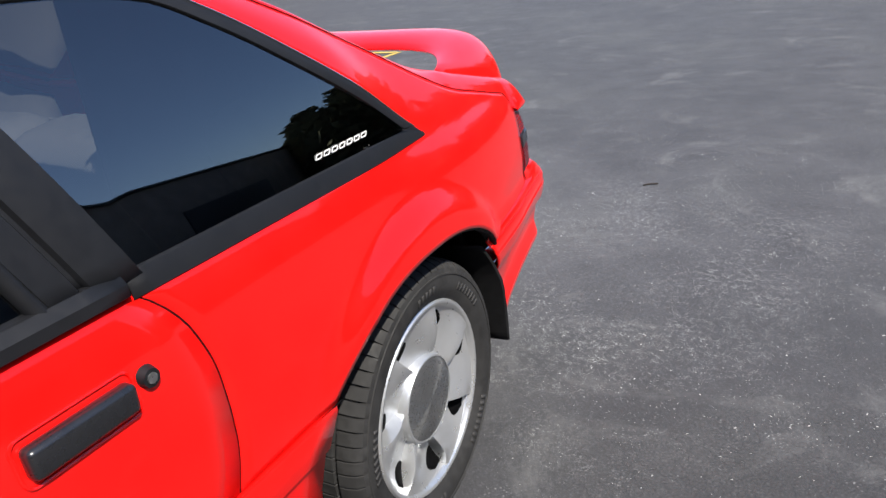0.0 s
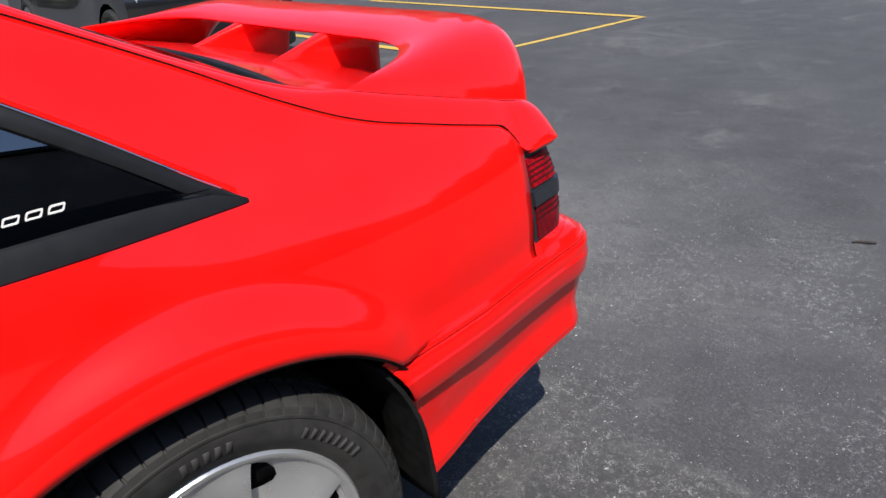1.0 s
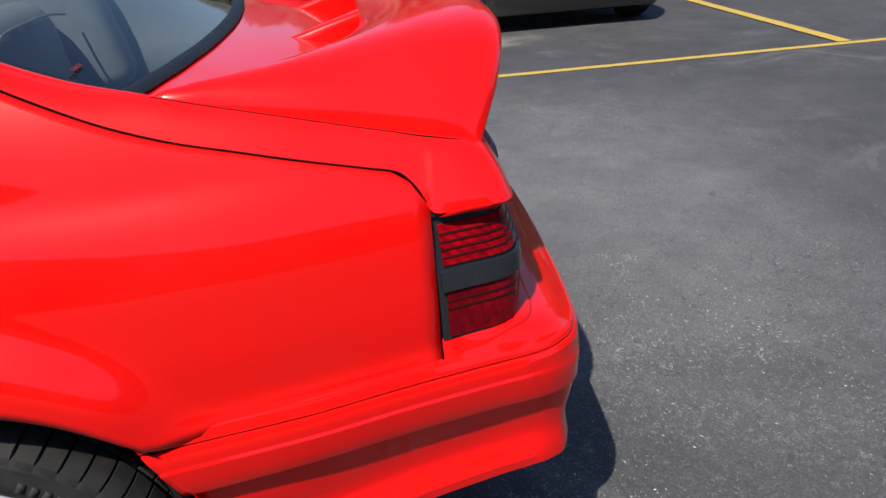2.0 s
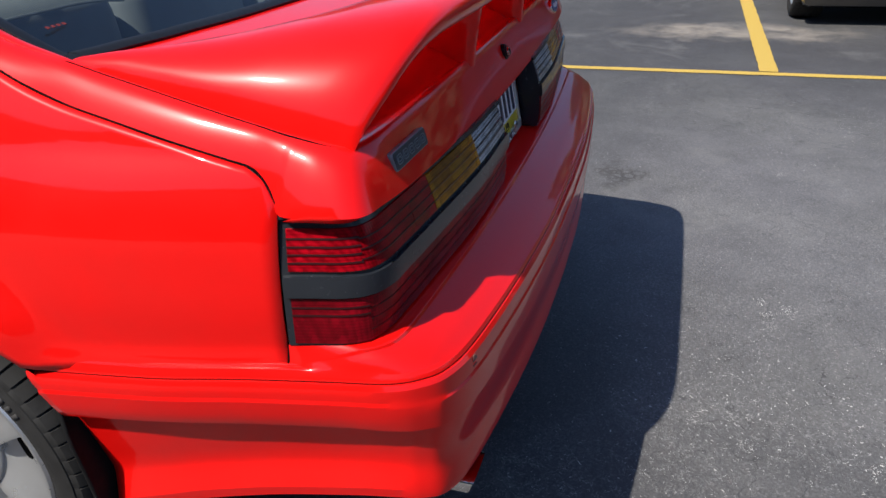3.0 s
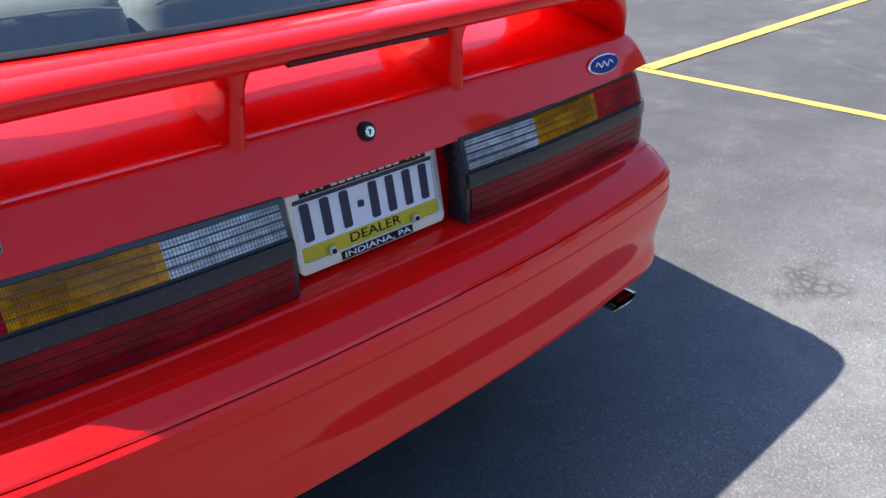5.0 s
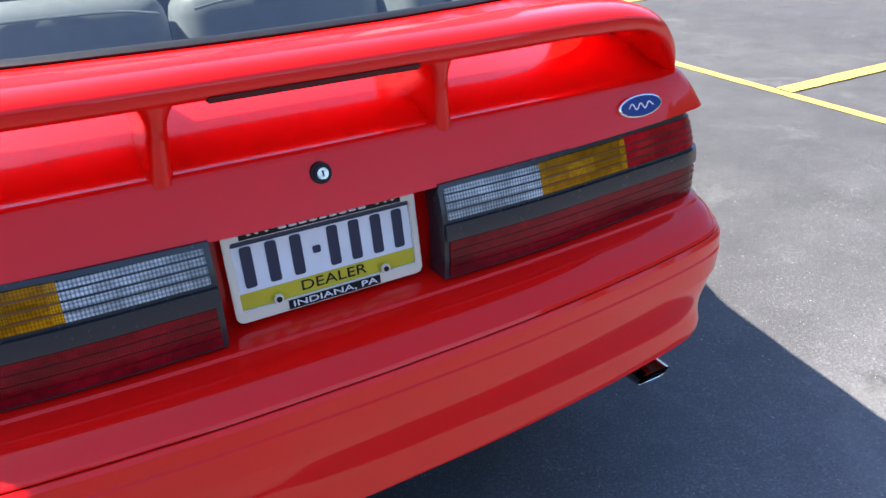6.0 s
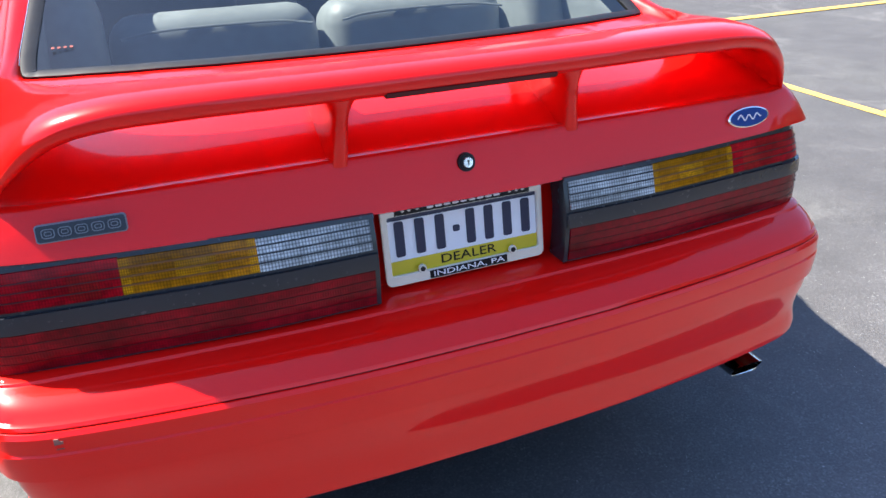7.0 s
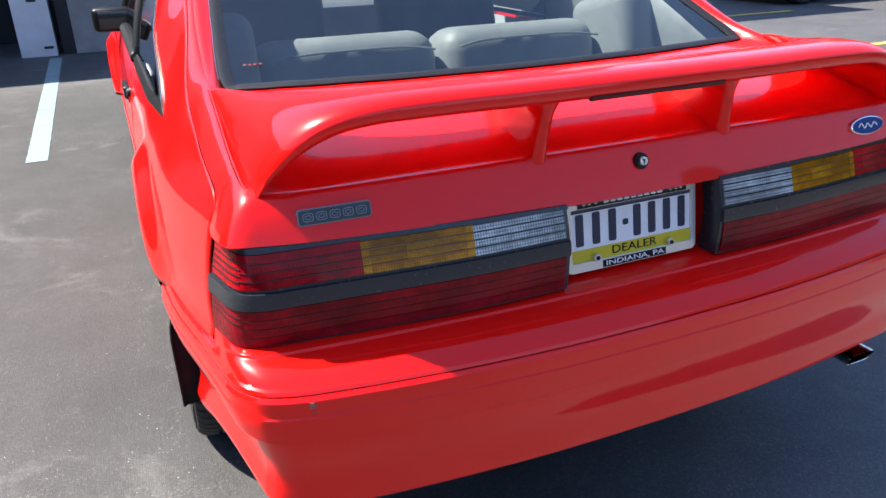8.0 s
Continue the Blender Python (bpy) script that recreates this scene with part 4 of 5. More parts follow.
HG = [(x, y - glass_bow(x, y) - 0.012 * ease((0.80 - y) / 0.06), z - 0.035 * glass_bow(x, y) - 0.005 * ease((0.80 - y) / 0.06)) for x, y, z in HG]


def hatch_rows():
    b, e, g = knots(HB, 5), knots(HE, 5), knots(HG, 5)
    rows = []
    for i in range(len(b)):
        B, E, G = b[i], e[i], g[i]
        if B[1] > 0.37:
            B = B + np.array((-0.0036, 0.0, 0.0008))
        row = [(B[0] - 0.010 * (1 if B[1] > 0.35 else 0), B[1] + (0.012 if B[1] < 0.35 else 0.0), B[2] - 0.006), tuple(B)]
        rear = 1 - ease((B[0] - 0.60) / 0.13)
        for (h1, v1), (h2, v2) in zip(((0.24, 0.25), (0.50, 0.53), (0.76, 0.81), (0.84, 0.90), (0.91, 0.965), (1.0, 1.0)), ((0.14, 0.20), (0.33, 0.47), (0.56, 0.73), (0.70, 0.85), (0.85, 0.945), (1.0, 1.0))):
            h, v = h1 * rear + h2 * (1 - rear), v1 * rear + v2 * (1 - rear)
            row.append((B[0] + (E[0] - B[0]) * h, B[1] + (E[1] - B[1]) * h, B[2] + (E[2] - B[2]) * v))
        wide = min(1.0, np.linalg.norm(G - E) / 0.3)
        for t in (0.02, 0.034, 0.07, 0.12, 0.25, 0.4, 0.55, 0.7, 0.85, 1.0):
            P = E + (G - E) * t
            P[2] -= 0.0075 * min(t, 0.034) / 0.034 * wide * max(0.0, 1 - max(0.0, t - 0.034) / 0.09)
            crown = 0.019 * (1 - min(1.0, abs(P[0]) / 0.70) ** 2.5) - 0.002
            sag = crown * math.sin(math.pi * t) * wide + 0.008 * math.sin(math.pi * t) * (1 - wide)
            row.append((P[0], P[1], P[2] + sag))
        row.append((G[0] - 0.006, G[1] + 0.006, G[2] - 0.012))
        rows.append(row)
    return rows


hr = hatch_rows()
full = [[(-x, y, z) for x, y, z in r] for r in hr[:-1]] + [[(x, y, z) for x, y, z in r] for r in reversed(hr)]
hatch = sheet("hatch", full, RED, car, "closed red rear hatch with a glass pane", thick=0.003, angle=50, flip=True)

# rear glass with its black edge
rows = []
for t in np.linspace(0, 1, 14):
    r = []
    for s in np.linspace(-1, 1, 21):
        y0 = 0.735 - 0.090 * (1 - s * s)
        y = 0.735 + (1.535 - 0.735) * t
        z = -0.0045 * (1 - s * s) * (1 - t) + pchip(y, [0.690, 0.737, 0.85, 0.935, 1.05, 1.19, 1.38, 1.54], [0.966, 0.987, 1.036, 1.074, 1.131, 1.201, 1.277, 1.322])
        w = pchip(y, [0.690, 0.737, 0.80, 0.935, 1.05, 1.19, 1.38, 1.54], [0.675, 0.682, 0.688, 0.671, 0.654, 0.631, 0.591, 0.553])
        r.append((w * s, y0 + (1.535 - y0) * t, z - 0.004 + 0.012 * (1 - s * s) * ease(t * 4)))
    rows.append(r)
pane = sheet("rear_glass", rows, GLASS_REAR, hatch, "tinted rear glass", flip=True)
pane.visible_shadow = False
g = knots(HG, 5)
edge_l = [(-x + 0.004, y + 0.003, z + 0.001) for x, y, z in g]
edge_r = [(x - 0.004, y + 0.003, z + 0.001) for x, y, z in g]


def band(pts, w, lift):
    """A flat rubber strip lying along the glass edge, w wide, towards the glass."""
    rows = []
    for i, (x, y, z) in enumerate(pts):
        a, c = Vector(pts[max(i - 1, 0)]), Vector(pts[min(i + 1, len(pts) - 1)])
        t = (c - a).normalized()
        inw = (Vector((0, 1.15, 1.2)) - Vector((x, y, z)))
        inw = (inw - t * inw.dot(t)).normalized()
        if y < 0.745 and abs(x) < 0.66:
            inw = Vector((0, 0.90, 0.43))
        up = Vector((0, -0.42, 0.9))
        p = Vector((x, y, z))
        rows.append([p - inw * 0.002, p + up * lift, p + inw * w * 0.45 + up * (lift + 0.001), p + inw * w + up * 0.002, p + inw * w - up * 0.006])
    return rows


sheet("glass_trim", band(edge_l + list(reversed(edge_r))[1:], 0.026, 0.007), TRIM, hatch, "black rubber strip round the glass", thick=0.002, angle=60, flip=False)
for edge in (edge_l, edge_r):
    tube("bright_edge", [(x * 1.004, y, z + 0.0035) for x, y, z in edge if y > 0.765], 0.0012, CHROME, hatch, "thin bright edge beside the glass", 6)
# defroster print: small red letters too faint to read, as bars
for k in range(4):
    box("glass_print", (-0.630 + 0.011 * k, 0.800, 1.0225), (0.006, 0.006, 0.0008), STICKER, hatch, "faint red print", m=pose(0, 0, 0, 25))
# trunk lock
bm = bmesh.new()
bmesh.ops.create_cone(bm, cap_ends=True, segments=28, radius1=0.0172, radius2=0.0152, depth=0.016)
bmesh.ops.bevel(bm, geom=[e for e in bm.edges if e.calc_length() < 0.01], offset=0.003, segments=2, affect="EDGES")
bmesh.ops.transform(bm, matrix=pose(0, 0.2560, 0.8655, 76), verts=bm.verts)
lock = part("hatch_lock", bm, TRIM, hatch, "round black lock with a bright barrel")
bm = bmesh.new()
bmesh.ops.create_cone(bm, cap_ends=True, segments=20, radius1=0.0095, radius2=0.0085, depth=0.006)
bmesh.ops.transform(bm, matrix=pose(0, 0.2475, 0.8676, 76), verts=bm.verts)
barrel = part("lock_barrel", bm, STEEL, lock)
box("key_slot", (0, 0.2443, 0.8684), (0.002, 0.002, 0.009), BLACK, lock)

# oval badge, with plain strokes for its script
ov = [(0.052 * math.cos(a), 0.0205 * math.sin(a)) for a in np.linspace(0, 2 * math.pi, 40, endpoint=False)]
mo = pose(0.609, 0.2515, 0.862, -16, 0, 1.5)
badge = outline_plate("oval_badge", ov, 0.010, CHROME, hatch, "blue oval badge with a bright rim", mo, 0.002)
outline_plate("oval_field", [(x * 0.90, z * 0.86) for x, z in ov], 0.003, OVAL, badge, "", mo @ pose(0, -0.0012, 0))
stroke = [(-0.030, -0.001), (-0.022, 0.006), (-0.012, -0.005), (-0.002, 0.005), (0.008, -0.005), (0.018, 0.005), (0.028, -0.002)]
tube("badge_stroke", [mo @ Vector((x, -0.0018, z)) for x, z in smooth_line(stroke, 40)], 0.0014, WHITE, badge, "plain white stroke")

# long slate name badge with five outlined blocks for its letters
mb = pose(-0.604, 0.2520, 0.8645, -16, 0, -1.8)
nb = outline_plate("name_badge", rounded(0.122, 0.027, 0.005), 0.008, BADGE_EDGE, hatch, "slate grey name badge with a pale outline", mb, 0.001)
outline_plate("badge_field", rounded(0.1185, 0.0235, 0.004), 0.002, BADGE, nb, "", mb @ pose(0, -0.0010, 0))
for k in range(5):
    o = [mb @ Vector((-0.044 + 0.022 * k + x, -0.0014, z)) for x, z in rounded(0.0165, 0.0125, 0.004, 4)]
    tube("badge_letter", o + o[:1], 0.0007, BADGE_EDGE, nb)
    o = [mb @ Vector((-0.044 + 0.022 * k + x, -0.0014, z)) for x, z in rounded(0.0090, 0.0055, 0.002, 4)]
    tube("badge_letter", o + o[:1], 0.0006, BADGE_EDGE, nb)


# ---- rear wing ----
TE = [(0.0, 0.214, 1.023), (0.25, 0.215, 1.023), (0.45, 0.218, 1.024), (0.545, 0.223, 1.020), (0.600, 0.231, 1.008), (0.640, 0.243, 0.987), (0.673, 0.258, 0.958), (0.700, 0.276, 0.927), (0.717, 0.290, 0.900), (0.724, 0.294, 0.880)]
LE = [(0.0, 0.408, 1.012), (0.25, 0.410, 1.013), (0.45, 0.424, 1.015), (0.550, 0.458, 1.014), (0.612, 0.506, 1.013), (0.652, 0.556, 1.011), (0.681, 0.604, 1.009), (0.705, 0.655, 1.005), (0.717, 0.690, 0.997), (0.723, 0.692, 0.976)]
WN = [(0, 1), (0.0, 1), (0.06, 1), (0.32, 0.95), (0.62, 0.78), (0.82, 0.57), (0.92, 0.38), (0.96, 0.28), (0.97, 0.24), (0.97, 0.24)]
WT = [1.0, 1.0, 1.0, 1.0, 1.0, 0.95, 0.82, 0.58, 0.30, 0.22]
AIRFOIL = [(0.0, -0.0105), (-0.011, -0.004), (-0.013, 0.002), (-0.005, 0.0095), (0.028, 0.0165), (0.09, 0.0225), (0.2, 0.0265), (0.45, 0.0275), (0.7, 0.022), (0.88, 0.013), (0.97, 0.006), (1.0, 0.0),
           (0.97, -0.006), (0.85, -0.010), (0.6, -0.013), (0.35, -0.0155), (0.12, -0.017), (0.055, -0.0172), (0.022, -0.0152)]


def wing_rows():
    per = 7
    te, le = knots(TE, per), knots(LE, per)
    nn = knots([(a, c, t) for (a, c), t in zip(WN, WT)], per)
    rows = []
    for a, c, (nx, nz, th) in zip(te, le, nn):
        nv = np.array((nx, 0.0, nz)) / math.hypot(nx, nz)
        rows.append([tuple(a + (c - a) * k + nv * h * (th if k < 0.9 else 1)) for k, h in AIRFOIL])
    return rows


wr = wing_rows()
full = [[(-x, y, z) for x, y, z in r] for r in reversed(wr[1:])] + wr
wing = sheet("rear_wing", full, RED, car, "red rear wing on two struts above the hatch", angle=50, closed_v=True)


def strut(side):
    """A tapered foot between the wing and the hatch, spread at its top."""
    rows = []
    for t in np.linspace(0, 1, 20):
        z = 0.888 + (1.016 - 0.888) * t
        y0 = 0.262 - 0.018 * t**1.5
        y1 = 0.560 - 0.165 * max(0.0, (z - 0.966) / 0.050)
        w = 0.021 + 0.005 * (1 - t) ** 3 + 0.040 * max(0, (t - 0.62) / 0.38) ** 2.2
        out = side * 0.012 * (1 - t)
        ring = []
        for a in np.linspace(0, 2 * math.pi, 18, endpoint=False):
            c, s = math.cos(a), math.sin(a)
            yy = (y0 + y1) / 2 - (y1 - y0) / 2 * (abs(c) ** 0.6) * (1 if c > 0 else -1)
            wid = w * (0.55 + 0.45 * (c + 1) / 2) * (abs(s) ** 0.75) * (1 if s > 0 else -1)
            ring.append((side * 0.203 + out + wid, yy, z))
        rows.append(ring)
    return sheet("wing_strut", rows, RED, wing, closed_v=True, angle=60)


for side in (-1, 1):
    strut(side)
    # thin joint where the end of the wing sits on the hatch
    pts = [(side * (x + 0.0020), y, z + 0.0008) for x, y, z in knots(HE, 6) if 0.30 < y < 0.70 and x > 0.7]
    tube("wing_joint", pts, 0.0016, DARK, wing, "thin dark joint", 6)
# high brake lamp let into the wing's rear edge
bm = bmesh.new()
bmesh.ops.create_cube(bm, size=1)
bmesh.ops.scale(bm, vec=(0.300, 0.020, 0.0145), verts=bm.verts)
bmesh.ops.bevel(bm, geom=bm.edges[:], offset=0.003, segments=2, affect="EDGES")
bmesh.ops.transform(bm, matrix=pose(0, 0.2236, 1.0112, 24), verts=bm.verts)
part("brake_lamp", bm, LENS_BRAKE, wing, "narrow smoked brake lamp")


# ---- tail lamps ----
LP = [(0.176, 0.212), (0.37, 0.213), (0.57, 0.228), (0.68, 0.238), (0.738, 0.245), (0.768, 0.260), (0.782, 0.287), (0.790, 0.322), (0.801, 0.369)]


def lamp_band(s0, s1, z0, z1, off, n, lean=0.024, nz=3):
    """A strip of the lamp's face from s0 to s1 (x along the rear, going on round the corner)."""
    p = smooth_line(LP, 240)
    d = np.concatenate([[0], np.cumsum(np.linalg.norm(np.diff(p, axis=0), axis=1))]) + LP[0][0]
    rows = []
    for s in np.linspace(s0, s1, n):
        x, y = np.interp(s, d, p[:, 0]), np.interp(s, d, p[:, 1])
        x2, y2 = np.interp(min(s + 0.004, d[-1]), d, p[:, 0]), np.interp(min(s + 0.004, d[-1]), d, p[:, 1])
        x1, y1 = np.interp(min(s - 0.004, d[-1] - 0.008), d, p[:, 0]), np.interp(min(s - 0.004, d[-1] - 0.008), d, p[:, 1])
        tx, ty = x2 - x1, y2 - y1
        k = math.hypot(tx, ty)
        nx, ny = ty / k, -tx / k
        r = []
        top = z1(s) if callable(z1) else z1
        for z in np.linspace(z0(s) if callable(z0) else z0, top, nz):
            ln = lean * max(0, (z - 0.74) / 0.08) ** 1.3 + 0.003 * max(0, (0.69 - z) / 0.03)
            ln *= 0.25 + 0.75 * max(0, -ny)
            ln += max(0, nx) ** 2 * ((z - 0.667) * 0.12 - 0.008)
            r.append((x + nx * (off - ln), y + ny * (off - ln), z))
        rows.append(r)
    return rows


def lamp_solid(name, s0, s1, z0, z1, front, back, material, parent, side, label="", n=24, nz=3):
    """A closed strip of the lamp with depth."""
    f = lamp_band(s0, s1, z0, z1, front, n, nz=nz)
    bk = lamp_band(s0, s1, z0, z1, back, n, nz=nz)
    rows = [[*a, *reversed(c)] for a, c in zip(f, bk)]
    rows = [[(x * side, y, z) for x, y, z in r] for r in rows]
    nv = len(rows[0])
    verts = [p for r in rows for p in r]
    faces = grid_faces(len(rows), nv, False, True)
    faces += [tuple(reversed(range(nv))), tuple(range(len(verts) - nv, len(verts)))]
    ob = mesh_ob(name, verts, faces, material, parent, label, True, 40, side < 0)
    return ob


_lp = smooth_line(LP, 240)
END = LP[0][0] + float(np.linalg.norm(np.diff(_lp, axis=0), axis=1).sum()) - 0.002


def lamp_top(s):
    return float(np.interp(s, [0.178, 0.40, 0.64, 0.72, 0.80], [0.8145, 0.8195, 0.827, 0.830, 0.832]))


def lip_low(s):
    return lamp_top(s) - 0.007


for side in (-1, 1):
    lamp = lamp_solid("tail_lamp", 0.178, END, 0.651, lamp_top, 0.0, -0.05, LAMP_BLACK, car, side, "wide tail lamp in a charcoal housing", 40, 9)
    lamp_solid("clear_lens", 0.187, 0.370, 0.758, 0.808, 0.003, -0.004, LENS_W, lamp, side, "clear fluted reversing lens")
    lamp_solid("amber_lens", 0.370, 0.570, 0.758, 0.810, 0.003, -0.004, LENS_A, lamp, side, "amber turn lens")
    for s0, s1 in ((0.370, 0.383), (0.556, 0.570)):
        lamp_solid("lens_edge", s0, s1, 0.759, 0.809, 0.0036, -0.003, LENS_AE, lamp, side, "bright fluted end of the amber lens", 4)
    lamp_solid("reflector_patch", 0.432, 0.492, 0.772, 0.797, 0.0034, -0.003, LENS_AE, lamp, side, "bright reflector behind the amber lens", 8)
    lamp_solid("red_lens", 0.570, END - 0.010, 0.758, 0.812, 0.003, -0.004, LENS_R, lamp, side, "red brake lens", 30)
    # sunlight on the bulb area is put into this paler red
    lamp_solid("reflector_patch", 0.600, 0.642, 0.762, 0.796, 0.0034, -0.003, LENS_SUN, lamp, side, "reflector behind the red lens, coloured paler as if sunlit", 8)
    lamp_solid("lower_lens", 0.187, END - 0.010, 0.656, 0.721, 0.003, -0.004, LENS_DR, lamp, side, "dark red lower lens", 44)
    lamp_solid("centre_band", 0.180, END - 0.004, 0.724, 0.752, 0.007, -0.004, LAMP_BLACK, lamp, side, "", 44)
    lamp_solid("top_lip", 0.178, END, lip_low, lamp_top, 0.006, -0.004, LAMP_BLACK, lamp, side, "", 44)
    for z in (0.7715, 0.7845, 0.7975):
        lamp_solid("lens_rib", 0.187, 0.370, z - 0.0011, z + 0.0011, 0.0045, 0.0, LAMP_BLACK, lamp, side, "", 16, 2)
        lamp_solid("lens_rib", 0.370, 0.570, z - 0.0012, z + 0.0012, 0.0045, 0.0, RIB_AMBER, lamp, side, "", 16, 2)
        lamp_solid("lens_rib", 0.570, END - 0.108, z - 0.0007, z + 0.0007, 0.0040, 0.0, RIB_RED, lamp, side, "", 30, 2)
    for z in (0.7690, 0.7795, 0.7895, 0.8000, 0.6975, 0.7085):
        lamp_solid("corner_rib", END - 0.110, END - 0.010, z - 0.0010, z + 0.0010, 0.0042, 0.0, RIB_RED, lamp, side, "", 14, 2)
    for z in (0.6725, 0.6885, 0.7045):
        lamp_solid("lens_rib", 0.187, END - 0.110, z - 0.0004, z + 0.0004, 0.0038, 0.0, RIB_RED, lamp, side, "", 40, 2)

# ---- number plate in its frame ----
mp = pose(0, 0.266, 0.737, -9)
plate = outline_plate("number_plate", rounded(0.300, 0.150, 0.01), 0.002, PLATE_W, car, "white number plate with a yellow lower band in a silver frame", mp)
outline_plate("yellow_band", [(-0.1485, -0.072), (0.1485, -0.072), (0.1485, -0.036), (-0.1485, -0.036)], 0.0006, PLATE_Y, plate, "", mp @ pose(0, -0.0008, 0))
outline_plate("navy_band", [(-0.1485, 0.037), (0.1485, 0.037), (0.1485, 0.050), (-0.1485, 0.050)], 0.0006, PLATE_B, plate, "", mp @ pose(0, -0.0008, 0))
for k, x in enumerate((-0.121, -0.083, -0.045, 0.014, 0.050, 0.087, 0.124)):
    outline_plate("plate_bar", rounded(0.0175, 0.064, 0.004), 0.0012, PLATE_B, plate, "embossed navy bar", mp @ pose(x - 0.002, -0.0016, 0.003))
outline_plate("plate_mark", rounded(0.013, 0.012, 0.003), 0.0010, PLATE_B, plate, "", mp @ pose(-0.016, -0.0014, 0.004))


def plate_frame():
    bm = bmesh.new()
    o = rounded(0.311, 0.160, 0.012, 6)
    i = rounded(0.288, 0.1065, 0.004, 6)
    i = [(x, z - 0.0078) for x, z in i]
    vo = [bm.verts.new((x, 0, z)) for x, z in o]
    vi = [bm.verts.new((x, 0, z)) for x, z in i]
    for k in range(len(vo)):
        q = (k + 1) % len(vo)
        bm.faces.new((vo[k], vo[q], vi[q], vi[k]))
    r = bmesh.ops.extrude_face_region(bm, geom=bm.faces[:])
    bmesh.ops.translate(bm, vec=(0, 0.008, 0), verts=[v for v in r["geom"] if isinstance(v, bmesh.types.BMVert)])
    bmesh.ops.bevel(bm, geom=[e for e in bm.edges if abs(e.verts[0].co.y) < 1e-6 and abs(e.verts[1].co.y) < 1e-6 and len(e.link_faces) == 2 and abs(e.link_faces[0].normal.dot(e.link_faces[1].normal)) < 0.5],
                    offset=0.0015, segments=2, affect="EDGES")
    bmesh.ops.transform(bm, matrix=mp @ pose(0, -0.006, 0), verts=bm.verts)
    return part("plate_frame", bm, FRAME_W, plate, "silver plate frame")


fr = plate_frame()
outline_plate("frame_caption", [(-0.075, -0.078), (0.078, -0.078), (0.078, -0.0635), (-0.075, -0.0635)], 0.001, BLACK, fr, "black caption strip", mp @ pose(0, -0.0068, 0))
outline_plate("frame_caption", [(-0.130, 0.0470), (0.130, 0.0470), (0.130, 0.0700), (-0.130, 0.0700)], 0.001, BLACK, fr, "black caption strip", mp @ pose(0, -0.0068, 0))
for k in range(9):
    outline_plate("caption_bar", rounded(0.0125, 0.0105, 0.002, 3), 0.0008, WHITE, fr, "", mp @ pose(-0.064 + 0.016 * k, -0.0074, 0.0560))
for x in (-0.115, -0.103, -0.088, 0.090, 0.104, 0.116):
    outline_plate("caption_mark", rounded(0.007, 0.007, 0.0034, 4), 0.0008, FRAME_W, fr, "", mp @ pose(x, -0.0074, 0.0550))
lettering("caption_text", "INDIANA, PA", 0.0135, WHITE, fr, mp @ pose(0.0015, -0.0076, -0.0707, 90), 0.140)
lettering("band_text", "DEALER", 0.023, BLACK, plate, mp @ pose(0.004, -0.0014, -0.0485, 90), 0.108)
for x in (-0.089, 0.089):
    for nm, r0, dep, mt, yy in (("bolt_ring", 0.0085, 0.004, FRAME_W, -0.009), ("plate_bolt", 0.0052, 0.004, BLACK, -0.0103)):
        bm = bmesh.new()
        bmesh.ops.create_cone(bm, cap_ends=True, segments=18, radius1=r0, radius2=r0 * 0.85, depth=dep)
        bmesh.ops.transform(bm, matrix=mp @ pose(x, yy, -0.0555, 90), verts=bm.verts)
        part(nm, bm, mt, plate)

# ---- wheels ----
def tyre_mesh(parent):
    """Tyre with shoulder blocks and grooves, about the x axis, outer face towards +x."""
    blocks = 66
    prof = [(0.222, 0.080), (0.232, 0.104), (0.250, 0.117), (0.272, 0.122), (0.2895, 0.1202), (0.2905, 0.1222), (0.2945, 0.1220), (0.2955, 0.1198), (0.306, 0.117), (0.3165, 0.106),
            (0.3225, 0.088), (0.3245, 0.068), (0.3175, 0.066), (0.3175, 0.059), (0.3250, 0.057), (0.3255, 0.020), (0.3175, 0.018), (0.3175, 0.008), (0.3255, 0.006),
            (0.3255, -0.03), (0.3175, -0.032), (0.3175, -0.040), (0.325, -0.042), (0.323, -0.085), (0.315, -0.106), (0.292, -0.120), (0.25, -0.115), (0.222, -0.08)]
    rows = []
    for i in range(blocks):
        for frac, cut in ((0.0, 0), (0.84, 0), (0.87, 1), (0.97, 1)):
            a = 2 * math.pi * (i + frac) / blocks
            r_ = []
            for r, o in prof:
                rr = r - (0.007 if cut and r > 0.3155 and r != 0.3175 else 0.0025 if cut and r > 0.305 and r < 0.3155 else 0)
                sk = 0.012 * (o / 0.1)
                r_.append((o, rr * math.cos(a + sk), rr * math.sin(a + sk)))
            rows.append(r_)
    return sheet("tyre", rows, RUBBER, parent, "black road tyre", closed_u=True, closed_v=True, angle=30)


def make_wheel():
    w = empty("wheel", "silver alloy wheel with seven swept vanes", "")
    tyre_mesh(w)
    rim = lathe("rim", [(0.200, 0.02), (0.206, 0.070), (0.214, 0.098), (0.2165, 0.0995), (0.2195, 0.1065), (0.2235, 0.1095), (0.2285, 0.1095), (0.2325, 0.105), (0.2325, 0.098), (0.229, 0.090), (0.222, 0.080), (0.212, 0.0), (0.215, -0.09), (0.205, -0.09), (0.198, 0.0)], ALLOY, w, "bright rim lip", 72, closed=True)
    lathe("brake_disc", [(0.05, 0.0), (0.145, 0.0), (0.145, -0.02), (0.05, -0.02)], STEEL, w, "", 40, closed=True)
